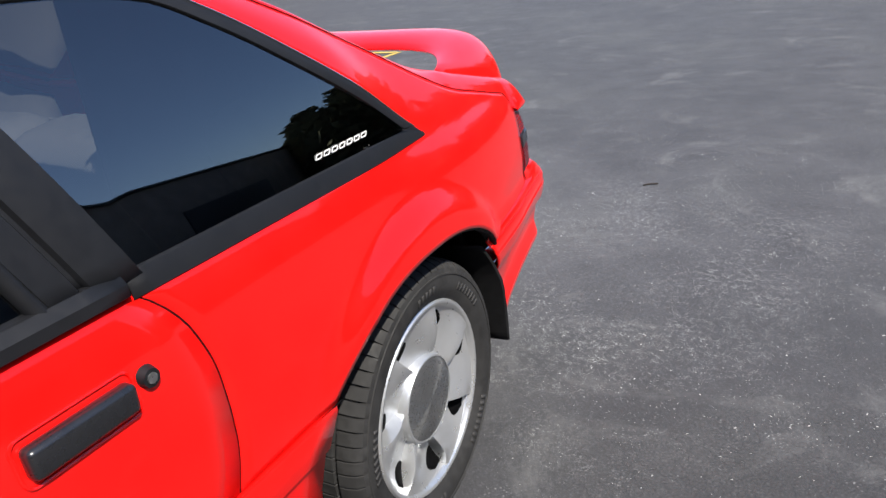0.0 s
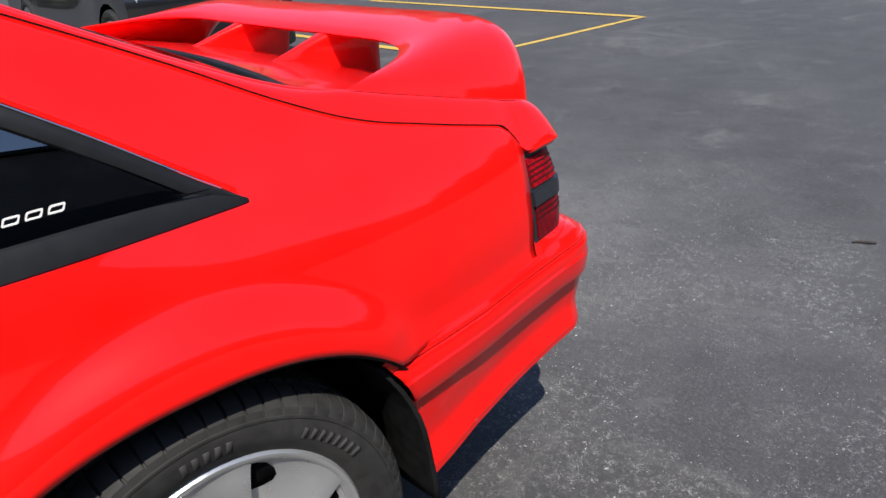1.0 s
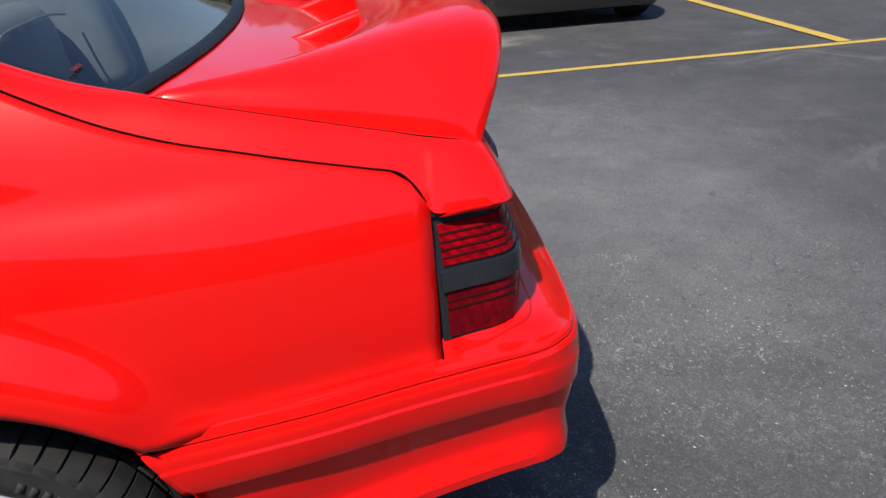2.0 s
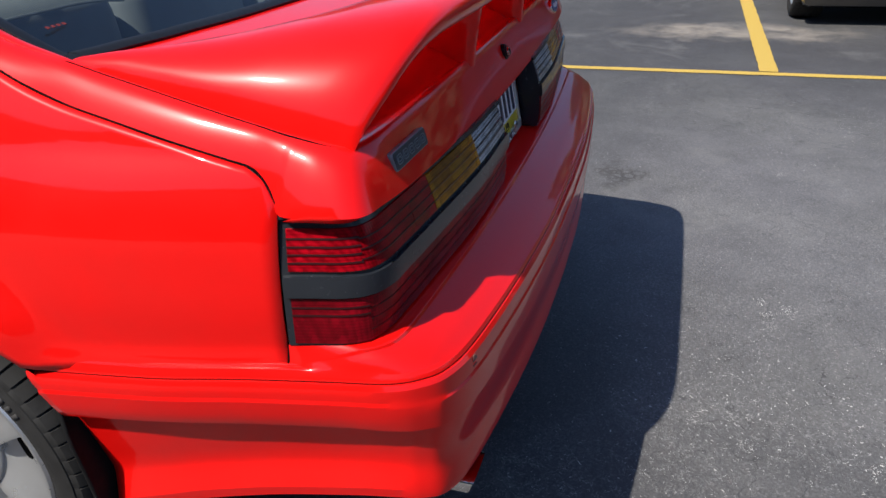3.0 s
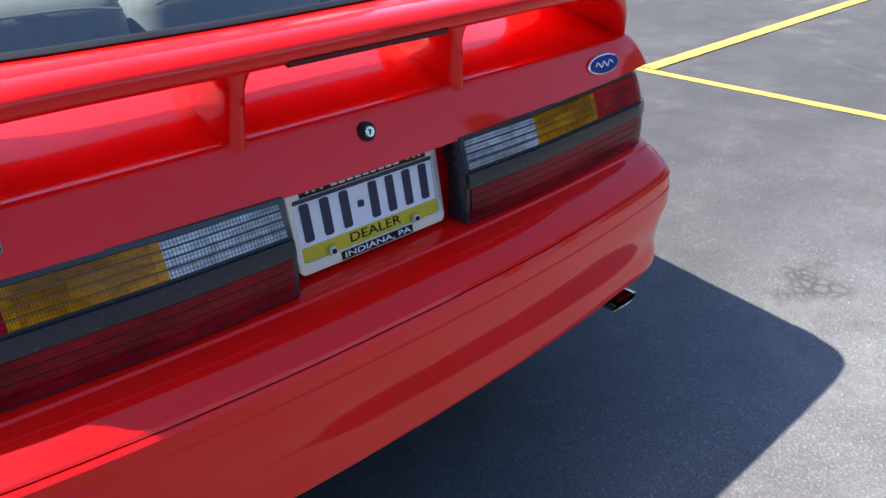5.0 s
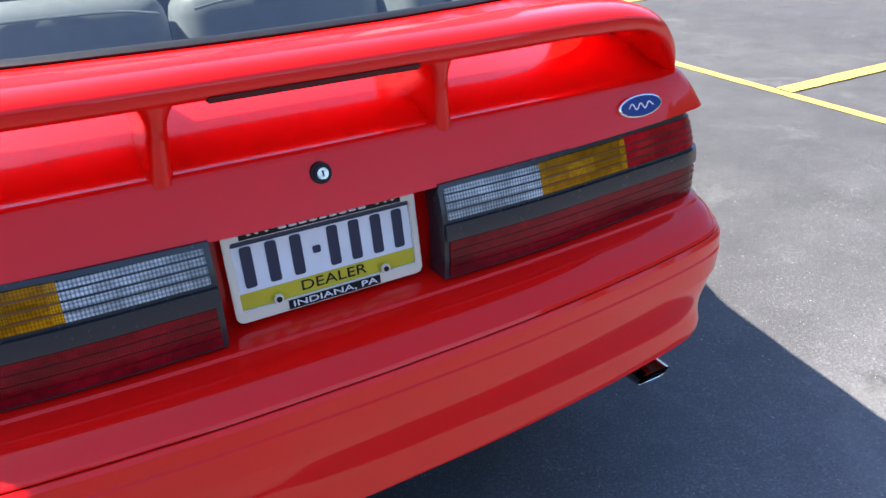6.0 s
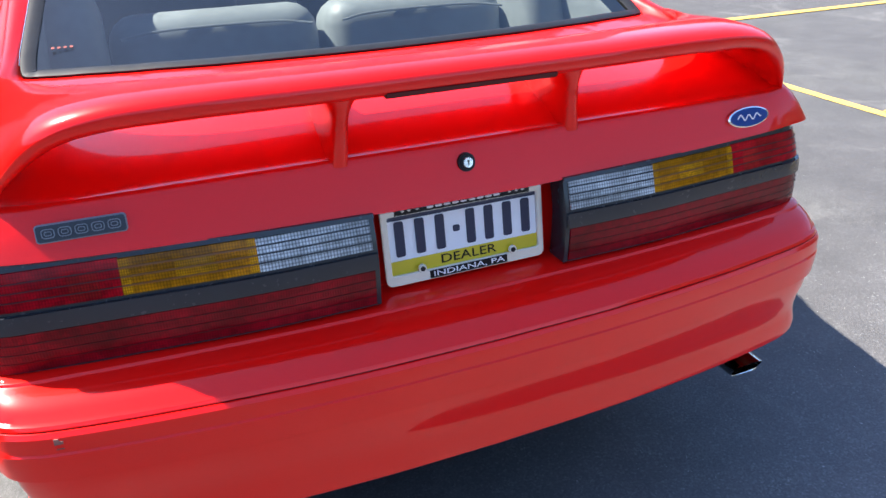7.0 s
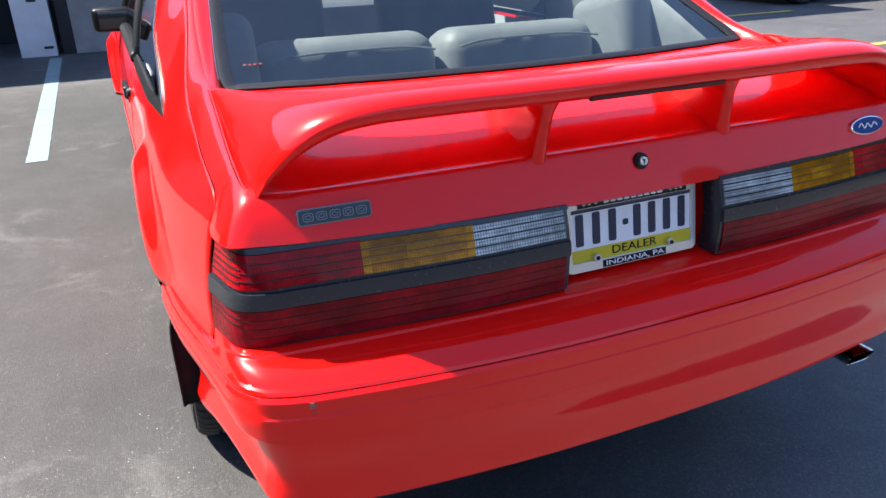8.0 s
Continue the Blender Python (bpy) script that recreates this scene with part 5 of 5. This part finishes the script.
    lathe("drum_backing", [(0.01, -0.03), (0.212, -0.03), (0.212, -0.04), (0.01, -0.04)], DARK, w, "", 40, closed=True)
    # raised marks moulded into the sidewall
    for a0, n in ((0.35, 8), (1.25, 5), (2.6, 8), (4.2, 5), (5.1, 8)):
        for j in range(n):
            a = a0 + j * 0.062
            row = []
            for da in (-0.018, 0.018):
                row.append([(h, r * math.cos(a + da), r * math.sin(a + da)) for r, h in ((0.257, 0.1185), (0.258, 0.1200), (0.274, 0.1228), (0.275, 0.1212))])
            sheet("sidewall_mark", row, RUBBER_MARK, w, thick=0.0008)
    # seven swept vanes: each slopes from a raised edge down to the next one's step, with a slot near the rim
    step = 2 * math.pi / 7

    def vane_h(t, s):
        rise = 0.010 + 0.030 * math.sin(math.pi * min(1, t * 1.05)) ** 0.8
        return 0.078 + 0.018 * t**2 + rise * (1 - s) ** 1.25 - 0.012 * math.sin(math.pi * t)

    for k in range(7):
        rows = []
        for t in np.linspace(0, 1, 12):
            r = 0.098 + (0.219 - 0.098) * t
            turn = step * k + 0.42 * t - 0.25 * t * t
            ring = []
            for s in (0.0, 0.05, 0.15, 0.3, 0.45, 0.6, 0.75, 0.9, 1.0):
                a = turn + step * s
                h = vane_h(t, s) - (0.003 if s == 0 else 0)
                ring.append((h, r * math.cos(a), r * math.sin(a)))
            rows.append(ring + [(p[0] - 0.045, p[1], p[2]) for p in reversed(ring)])
        blade = sheet("wheel_vane", rows, ALLOY, w, closed_v=True, angle=35)
        slot = []
        for t in np.linspace(0.44, 0.88, 6):
            r = 0.098 + (0.219 - 0.098) * t
            turn = step * k + 0.42 * t - 0.25 * t * t
            wdt = 0.34 * math.sin(math.pi * (t - 0.40) / 0.55) ** 0.7
            slot.append([(vane_h(t, s) + 0.0015, r * math.cos(turn + step * s), r * math.sin(turn + step * s)) for s in (1.0 - wdt, 1.0 - wdt * 0.5, 0.995)])
        sheet("vane_slot", slot, DARK, blade, "dark slot", thick=0.001)
    lathe("wheel_cap", [(0.0005, 0.104), (0.05, 0.1035), (0.090, 0.101), (0.098, 0.098), (0.0985, 0.070)], CAP, w, "round grey centre cap", 48)
    lathe("cap_ring", [(0.0985, 0.1000), (0.1020, 0.0995), (0.106, 0.094), (0.107, 0.070), (0.0985, 0.070)], ALLOY, w, "", 48, closed=True)
    return w


wheel = make_wheel()
wheel.parent = car
wheel.matrix_basis = pose(-0.735, 1.073, 0.325, 12, 0, 180)
for x, y, rz, rx in ((0.735, 1.073, 0, 10), (-0.735, FRONT_Y, 180, 40), (0.735, FRONT_Y, 0, 60)):
    o = copy_thing(wheel, pose(x, y, 0.325, rx, 0, rz))
    o.parent = car

# black splash guards behind the rear wheels
for side in (-1, 1):
    rows = []
    for t in np.linspace(0, 1, 12):
        z = 0.585 - 0.298 * t
        y = pchip(z, [0.26, 0.323, 0.429, 0.499, 0.592, 0.62], [0.697, 0.700, 0.712, 0.727, 0.775, 0.80])
        xo = 0.852 + 0.030 * min(1, t * 2.5) - 0.004 * t
        rows.append([(xo, y + 0.005, z), (xo - 0.003, y + 0.013, z), (xo - 0.06, y + 0.018, z), (0.71, y + 0.020, z)])
    sheet2("splash_guard", rows, LINER, car, "black splash guard", side=side, thick=0.006)

# underside, tail pipes
box("floor_pan", (0, 2.35, 0.30), (1.44, 3.6, 0.10), DARK, car, "", 0.02)
box("fuel_tank", (0, 0.55, 0.36), (1.15, 0.62, 0.16), DARK, car, "", 0.03)
box("inner_tail", (0, 0.42, 0.55), (1.42, 0.24, 0.26), DARK, car, "", 0.02)
for side in (-1, 1):
    pipe = tube("tail_pipe", [(side * 0.60, 1.0, 0.33), (side * 0.615, 0.6, 0.325), (side * 0.628, 0.36, 0.315)], 0.026, STEEL, car, "chromed tail pipe", 14)
    rows = []
    for a in np.linspace(0, 2 * math.pi, 28, endpoint=False):
        c, s = math.cos(a), math.sin(a)
        px, pz = (abs(c) ** 0.55) * (1 if c > 0 else -1) * 0.040, (abs(s) ** 0.55) * (1 if s > 0 else -1) * 0.019
        cut = 0.160 - 0.45 * pz
        rows.append([(side * 0.630 + px * k, y, 0.312 + pz * k) for k, y in ((0.7, 0.40), (0.95, 0.34), (1.0, 0.28), (1.0, cut), (0.93, cut + 0.001), (0.93, 0.28), (0.8, 0.38))])
    # solid near-black block added in the tip, standing in for the shade inside
    box("bore_shade_block", (side * 0.630, 0.262, 0.312), (0.066, 0.12, 0.030), DARK, pipe, "near-black block for the shade inside the tip", 0.004)
    sheet("pipe_tip", rows, CHROME, pipe, "slash-cut chrome tip", closed_u=True, angle=40, flip=side > 5)

# ---- roof, screens, bonnet, nose ----
rows = []
for y in np.linspace(1.53, 2.36, 14):
    z = pchip(y, [1.53, 1.7, 1.95, 2.2, 2.36], [1.322, 1.338, 1.345, 1.334, 1.312])
    w = pchip(y, [1.53, 1.7, 1.95, 2.2, 2.36], [0.600, 0.606, 0.606, 0.600, 0.590])
    rows.append([(w * s, y, z - 0.034 * abs(s) ** 3) for s in np.linspace(-1, 1, 21)])
sheet("roof", rows, RED, car, "red roof", thick=0.01, angle=50, flip=True)
for side in (-1, 1):
    rows = []
    for y in np.linspace(1.53, 2.36, 14):
        z = pchip(y, [1.53, 1.7, 1.95, 2.2, 2.36], [1.322, 1.338, 1.345, 1.334, 1.312]) - 0.034
        w = pchip(y, [1.53, 1.7, 1.95, 2.2, 2.36], [0.600, 0.606, 0.606, 0.600, 0.590])
        rows.append([(w, y, z), (w + 0.025, y, z - 0.008), (w + 0.045, y, z - 0.018)])
    sheet2("roof_rail", rows, RED, car, side=side, thick=0.006, angle=60, flip=True)
    rows = []
    for t in np.linspace(0, 1, 12):
        y, z = 2.34 + 0.70 * t, 1.286 - 0.375 * t**1.08
        x = 0.622 + 0.165 * t**0.9
        rows.append([(x - 0.035, y + 0.01, z + 0.012), (x, y, z), (x + 0.006, y - 0.03, z - 0.015)])
    sheet2("windscreen_pillar", rows, RED, car, side=side, thick=0.006, angle=60, flip=True)
rows = []
for t in np.linspace(0, 1, 10):
    y, z, w = 2.36 + 0.70 * t, 1.306 - 0.385 * t**1.08, 0.585 + 0.175 * t**0.9
    rows.append([(w * s, y + 0.05 * (1 - s * s), z) for s in np.linspace(-1, 1, 13)])
pane = sheet("windscreen", rows, GLASS_FRONT, car, "curved windscreen", flip=True)
pane.visible_shadow = False
rows = []
for y in np.linspace(3.04, 4.36, 18):
    z = pchip(y, [3.04, 3.3, 3.8, 4.2, 4.36], [0.925, 0.945, 0.91, 0.845, 0.80])
    w = 0.80 - taper(y) - 0.01
    rows.append([(w * s, y, z - (z - belt(y) + 0.006) * abs(s) ** 4) for s in np.linspace(-1, 1, 19)])
sheet("bonnet", rows, RED, car, "red bonnet", thick=0.01, angle=60, flip=True)
nose = []
for s in np.linspace(-1, 1, 25):
    x = 0.80 * s
    y = 4.53 - 0.13 * abs(s) ** 3.2
    nose.append([(x, 4.30, 0.775), (x * 0.995, y - 0.14, 0.770), (x, y - 0.06, 0.72), (x, y - 0.03, 0.64), (x * 1.01, y, 0.57), (x * 1.01, y, 0.48), (x, y - 0.03, 0.40), (x, y - 0.02, 0.27), (x, y - 0.08, 0.22), (x, 4.2, 0.22)])
sheet("front_bumper", nose, RED, car, "red front bumper cover", thick=0.01, angle=50, flip=True)
for side in (-1, 1):
    lampf = box("headlamp", (side * 0.55, 4.437, 0.675), (0.36, 0.09, 0.085), LENS_W, car, "clear headlamp", 0.02, pose(0, 0, 0, 0, 0, -9 * side))
    # door mirror
    mir = box("door_mirror", (side * 0.842, 2.72, 0.955), (0.165, 0.085, 0.098), BLACK, car, "black door mirror", 0.022, pose(0, 0, 0, 0, 0, 10 * side), 3)
    box("mirror_foot", (side * 0.79, 2.745, 0.93), (0.06, 0.10, 0.05), TRIM, mir, "", 0.012)
    # black paint in place of the dark surroundings the mirror reflects
    box("mirror_glass", (side * 0.834, 2.6765, 0.955), (0.138, 0.006, 0.072), CAR_BLACK, mir, "mirror glass coloured black for its dark reflection", 0.002, pose(0, 0, 0, 0, 0, 10 * side))

# ---- cabin ----
box("cabin_floor", (0, 2.0, 0.38), (1.36, 2.3, 0.04), CARPET, car)
box("cargo_floor", (0, 0.83, 0.715), (1.26, 0.72, 0.02), CARPET, car, "dark carpeted load floor")
box("dashboard", (0, 2.86, 0.83), (1.38, 0.34, 0.26), SEAT_DARK, car, "dark grey dashboard", 0.04)
for side in (-1, 1):
    rows = []
    for y in np.linspace(0.72, 1.55, 12):
        zt = pchip(y, SEAM_Y, SEAM_Z) - 0.03
        rows.append([(0.64, y, 0.70), (0.675, y, 0.85), (min(0.70, pchip(y, SEAM_Y, SEAM_X) - 0.035), y, min(zt, 0.96)), (pchip(y, SEAM_Y, SEAM_X) - 0.045, y, zt)])
    sheet2("cargo_side_trim", rows, SEAT, car, "light grey side trim", side=side, flip=True, thick=0.01)
    rows = []
    for y in np.linspace(1.5, 2.9, 8):
        rows.append([(0.70, y, 0.40), (0.74, y, 0.65), (0.76, y, 0.91)])
    sheet2("door_trim", rows, SEAT, car, "light grey door lining", side=side, flip=True, thick=0.01)
rows = [[(w * s, y, z) for s in np.linspace(-1, 1, 7)] for y, z, w in ((1.56, 1.27, 0.56), (1.95, 1.295, 0.57), (2.34, 1.27, 0.55))]
sheet("headliner", rows, HEADLINE, car, "grey headliner", thick=0.008)


def cushion(name, c, size, material, parent, label="", tilt=0, r=0.05, turn=0):
    bm = bmesh.new()
    bmesh.ops.create_cube(bm, size=1)
    bmesh.ops.scale(bm, vec=size, verts=bm.verts)
    bmesh.ops.bevel(bm, geom=bm.edges[:], offset=r, segments=4, profile=0.5, affect="EDGES")
    bmesh.ops.transform(bm, matrix=pose(*c, tilt, 0, turn), verts=bm.verts)
    return part(name, bm, material, parent, label, True, 60)


for side in (-1, 1):
    s = cushion("rear_seat", (side * 0.275, 1.262, 0.795), (0.535, 0.23, 0.42), SEAT, car, "light grey rear seat back", -8, 0.075)
    cushion("seat_back_board", (side * 0.275, 1.146, 0.68), (0.505, 0.03, 0.22), SEAT_DARK, s, "dark back board", -8, 0.012)
    cushion("seat_cushion", (side * 0.272, 1.47, 0.55), (0.52, 0.46, 0.14), SEAT, s, "", 4, 0.05)
    tube("piping", smooth_line([(side * 0.275 + x, 1.163 - 0.02 * (abs(x) / 0.235) ** 4, 0.978 - 0.012 * (abs(x) / 0.235) ** 4) for x in np.linspace(-0.235, 0.235, 9)], 30), 0.0035, SEAT, s, "stitched edge")
    # front seat with its head rest
    f = cushion("front_seat", (side * 0.36, 2.02, 0.80), (0.50, 0.15, 0.58), SEAT_DARK, car, "dark grey front seat", -16, 0.06)
    cushion("head_rest", (side * 0.36, 1.89, 1.155), (0.25, 0.09, 0.15), SEAT_DARK, f, "", -14, 0.04)
    cushion("seat_cushion", (side * 0.36, 2.30, 0.54), (0.50, 0.50, 0.16), SEAT, f, "", 5, 0.06)
    # padded side piece beside the rear seat
    cushion("seat_side_bolster", (side * 0.615, 1.20, 0.90), (0.14, 0.30, 0.36), SEAT, car, "light grey side bolster", -14, 0.05)

# ---- the far parked cars: black ----
def black_car(at, turn, label):
    e = empty("car", label, "car")
    prof = [(-1.82, 0.42), (-1.88, 0.58), (-1.84, 0.84), (-1.45, 0.96), (-0.95, 1.00), (-0.35, 1.38), (0.9, 1.43), (1.75, 1.10), (2.25, 1.02), (2.36, 0.72), (2.32, 0.36)]
    rows = []
    for s in np.linspace(-1, 1, 13):
        k = abs(s)
        r = []
        for y, z in smooth_line(prof, 46):
            w = 0.82 - (0.22 * max(0, (z - 0.95) / 0.45)) - 0.06 * (abs(y) / 2.36) ** 4
            r.append((w * s, y * (1 - 0.02 * k**6), z - 0.03 * k**6 * (1 if z > 0.9 else 0)))
        rows.append(r)
    sheet("body", rows, CAR_BLACK, e, "black painted body", angle=40)
    for side in (-1, 1):
        pr = smooth_line(prof, 46)
        rows = []
        for y, z in pr:
            w = 0.82 - (0.22 * max(0, (z - 0.95) / 0.45)) - 0.06 * (abs(y) / 2.36) ** 4
            lo = 0.30
            for cy in (-1.40, 1.42):
                if abs(y - cy) < 0.37:
                    lo = max(lo, 0.33 + math.sqrt(0.37**2 - (y - cy) ** 2))
            rows.append([(side * w, y * 0.98, z - 0.03 * (1 if z > 0.9 else 0)), (side * max(w, 0.79), y * 0.98, min(z, 0.72)), (side * 0.80, y * 0.98, min(lo, z))])
        sheet("side_panel", rows, CAR_BLACK, e, flip=side > 0, angle=40)
        rows = [[(side * 0.70, y, 0.98 + 0.0 * y), (side * 0.685, y * 0.86 + 0.05, 1.32)] for y in np.linspace(-0.7, 1.5, 8)]
        sheet("side_glass", rows, GLASS_SIDE, e, flip=side > 0)
        box("headlamp", (side * 0.55, -1.80, 0.72), (0.34, 0.12, 0.13), LENS_W, e, "", 0.02)
    box("front_bumper", (0, -1.78, 0.34), (1.58, 0.20, 0.40), CAR_BLACK, e, "low black front bumper", 0.06)
    box("grille", (0, -1.85, 0.62), (0.9, 0.06, 0.20), TRIM, e, "", 0.02)
    box("underbody", (0, 0, 0.36), (1.3, 3.6, 0.16), DARK, e, "", 0.03)
    for x, rz in ((-0.70, 180), (0.70, 0)):
        for y in (-1.40, 1.42):
            o = copy_thing(wheel, pose(x, y, 0.325, 15, 0, rz))
            o.parent = e
    e.matrix_basis = pose(*at, 0, 0, turn)
    return e


black_car((6.88, -1.75, 0), -90, "black car parked nose out in the next row of stalls")
black_car((10.9, 9.15, 0), -90, "black car parked farther along the row")

# ---- building ahead of the car ----
def building():
    e = empty("building", "low grey block building with open bays and white pillars", "building", (0, 9.15, 0), kind="structure")
    H = 4.6

    def wall(name, x0, x1, z0, z1, material, label="", y0=9.15, d=0.3):
        o = box(name, ((x0 + x1) / 2, y0 + d / 2 - 9.15, (z0 + z1) / 2), (x1 - x0, d, z1 - z0), material, e, label, 0.01)
        return o
    wall("wall", -1.22, 6.5, 0, H, WALL, "grey block wall")
    wall("wall", -9.0, -4.6, 0, H, WALL, "grey block wall")
    wall("lintel", -4.6, -1.22, 2.9, H, WALL)
    wall("pillar", -1.80, -1.42, 0, 2.9, WHITEWALL, "chipped white pillar", 9.08, 0.4)
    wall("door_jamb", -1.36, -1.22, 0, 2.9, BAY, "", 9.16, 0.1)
    wall("bay_back", -4.7, -0.9, 0, 3.0, BAY, "open bay with its shade in the dark colour", 10.6, 0.1)
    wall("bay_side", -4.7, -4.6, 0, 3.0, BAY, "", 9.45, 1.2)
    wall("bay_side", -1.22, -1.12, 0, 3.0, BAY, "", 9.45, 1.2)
    wall("roof", -9.2, 6.7, H, H + 0.25, TRIM, "dark flat roof edge", 9.0, 6.5)
    wall("rear_wall", -9.0, 6.5, 0, H, WALL, "", 15.2, 0.3)
    for x in (-9.0, 6.2):
        box("side_wall", (x + 0.15, 3.15, H / 2), (0.3, 5.75, H), WALL, e, "", 0.01)
    for x, z in ((-1.66, 1.32), (-1.58, 0.62), (-1.5, 0.1)):
        outline_plate("scuff", rounded(0.10, 0.03, 0.012), 0.004, BAY, e, "", pose(x, -0.074, z))
    return e


building()


# ---- woods round the lot ----
def long_building():
    """A long flat-roofed block across the lot, with a plain parapet and a row of dark openings."""
    e = empty("building", "long dark brown flat-roofed building across the parking lot", "building", (-34, -18, 0), kind="structure")
    turn = pose(0, 0, 0, 0, 0, 62)
    box("wall", (0, 0, 4.0), (112, 9, 8.0), BROWN, e, "dark brown brick wall", 0.03, turn)
    box("roof_edge", (0, 0, 8.15), (112.6, 9.6, 0.3), TRIM, e, "dark roof edge", 0.03, turn)
    for k, wide in ((-38, 12), (-12, 16), (16, 14), (40, 10)):
        box("opening", turn @ Vector((k, -4.56, 2.0)), (wide, 0.10, 3.6), BAY, e, "dark opening", 0.02, turn)
    return e


long_building()


def far_woods():
    rnd = random.Random(11)
    verts, faces = [], []
    for i in range(150):
        a = 2 * math.pi * (i + rnd.uniform(-0.4, 0.4)) / 150
        R = rnd.uniform(52, 66)
        cx, cy = R * math.cos(a), R * math.sin(a)
        if 1.9 < a < 3.98:
            continue
        top = rnd.uniform(7.5, 10.5) + 1.0 * math.sin(a * 3) + 4.0 * max(0, math.cos(a - 3.75))
        wide = rnd.uniform(2.2, 4.2)
        if 4.7 < a < 5.36:
            top, wide = top * 0.34, wide * 0.6
        elif a > 5.36:
            top *= 2.0
        k = len(verts)
        for j in range(5):
            w = j * 1.2566
            verts += [(cx + 0.28 * math.cos(w), cy + 0.28 * math.sin(w), -0.1), (cx + 0.09 * math.cos(w), cy + 0.09 * math.sin(w), top * 0.8)]
        faces += [(k + 2 * j, k + (2 * j + 2) % 10, k + (2 * j + 3) % 10, k + 2 * j + 1) for j in range(5)]
        for _ in range(900):
            u, v = rnd.uniform(0, 6.283), rnd.random()
            z = top * (0.06 + 0.94 * v)
            q = wide * (0.35 + 0.65 * math.sin(math.pi * min(1, 0.18 + 0.82 * v)) ** 0.7) * rnd.uniform(0.35, 1.0)
            p = Vector((cx + q * math.cos(u), cy + q * math.sin(u), z))
            s = rnd.uniform(0.3, 0.65)
            if v < 0.84 and rnd.random() < 0.5:
                s = rnd.uniform(0.8, 1.3)
            d1 = Vector((rnd.gauss(0, 1), rnd.gauss(0, 1), rnd.gauss(0, 1))).normalized()
            d2 = d1.orthogonal().normalized()
            k = len(verts)
            verts += [p - d1 * s, p + d2 * s * 0.6, p + d1 * s, p - d2 * s * 0.6]
            faces.append((k, k + 1, k + 2, k + 3))
    ob = mesh_ob("far_woods", verts, faces, FOLIAGE, None, "", False)
    return tagged(ob, "dark green trees standing round the parking lot", "trees", kind="stuff")


far_woods()

# ---- litter on the asphalt ----
def chips():
    rnd = random.Random(4)
    verts, faces = [], []
    spots = [(rnd.uniform(-2.4, -0.2), rnd.uniform(-2.6, 0.6)) for _ in range(26)] + [(rnd.uniform(-2.0, -0.95), rnd.uniform(-1.2, 0.5)) for _ in range(24)] + [(rnd.uniform(-0.4, 2.6), rnd.uniform(-1.8, -0.2)) for _ in range(22)] + [(rnd.uniform(-0.35, 0.15), rnd.uniform(-0.75, -0.10)) for _ in range(24)]
    tight = [(0.46, -0.43), (0.52, -0.42), (0.60, -0.41), (0.56, -0.48), (1.7, -0.55), (-0.5, -1.3), (0.41, -0.70), (0.02, -0.30), (-0.08, -0.33), (-0.10, -0.60), (-0.02, -0.22), (-0.99, 0.28), (-1.42, -0.71)]
    scuffs = [(-0.72, 0.05, -0.83, 0.29, 0.004), (-0.23, -5.89, -0.91, -5.96, 0.012), (1.5, -10.1, 2.5, -9.9, 0.14), (-1.75, -1.7, -1.1, -1.5, 0.07)]
    for i in range(16000):
        u = rnd.random()
        if u < 0.34:
            cx, cy = spots[i % len(spots)]
            x, y = cx + rnd.gauss(0, 0.13), cy + rnd.gauss(0, 0.09)
        elif u < 0.38:
            cx, cy = tight[i % len(tight)]
            x, y = cx + rnd.gauss(0, 0.016), cy + rnd.gauss(0, 0.012)
        elif u < 0.41:
            ax, ay, bx, by, wide = scuffs[rnd.choice((0, 1, 1, 2, 2, 2, 2, 3, 3, 3, 3, 3))]
            f = rnd.random()
            x, y = ax + (bx - ax) * f + rnd.gauss(0, wide), ay + (by - ay) * f + rnd.gauss(0, wide)
        else:
            x, y = rnd.uniform(-2.8, 3.4), rnd.uniform(-3.2, 1.6)
            if noise.noise(Vector((x * 1.3, y * 1.3, 3.0))) < 0.0 and rnd.random() < 0.7:
                continue
        if abs(x) < 0.80 and y > 0.30:
            continue
        r = rnd.choice((0.0009, 0.0011, 0.0013, 0.0015, 0.0020, 0.0032 if u < 0.12 else 0.0015))
        thin = rnd.uniform(0.15, 0.7)
        lean = rnd.uniform(0, 3.14)
        a = rnd.uniform(0, 6.28)
        k = len(verts)
        for j in range(5):
            w = a + j * 6.283 / 5
            q = r * rnd.uniform(0.6, 1.3)
            px, py = q * math.cos(w) / thin**0.6, q * math.sin(w) * thin
            verts.append((x + px * math.cos(lean) - py * math.sin(lean), y + px * math.sin(lean) + py * math.cos(lean), 0.0005))
        verts.append((x, y, r * 0.6))
        faces += [(k + j, k + (j + 1) % 5, k + 5) for j in range(5)]
    ob = mesh_ob("stone_chips", verts, faces, CHIP, None, "", False)
    return tagged(ob, "pale loose stone chips scattered over the asphalt", "gravel", kind="stuff")


chips()
tw = tube("twig", [(-0.80, -1.50, 0.006), (-0.775, -1.478, 0.010), (-0.745, -1.470, 0.007), (-0.735, -1.455, 0.006)], 0.0045, TWIG, None)
tagged(tw, "short dark twig lying on the asphalt", "twig")
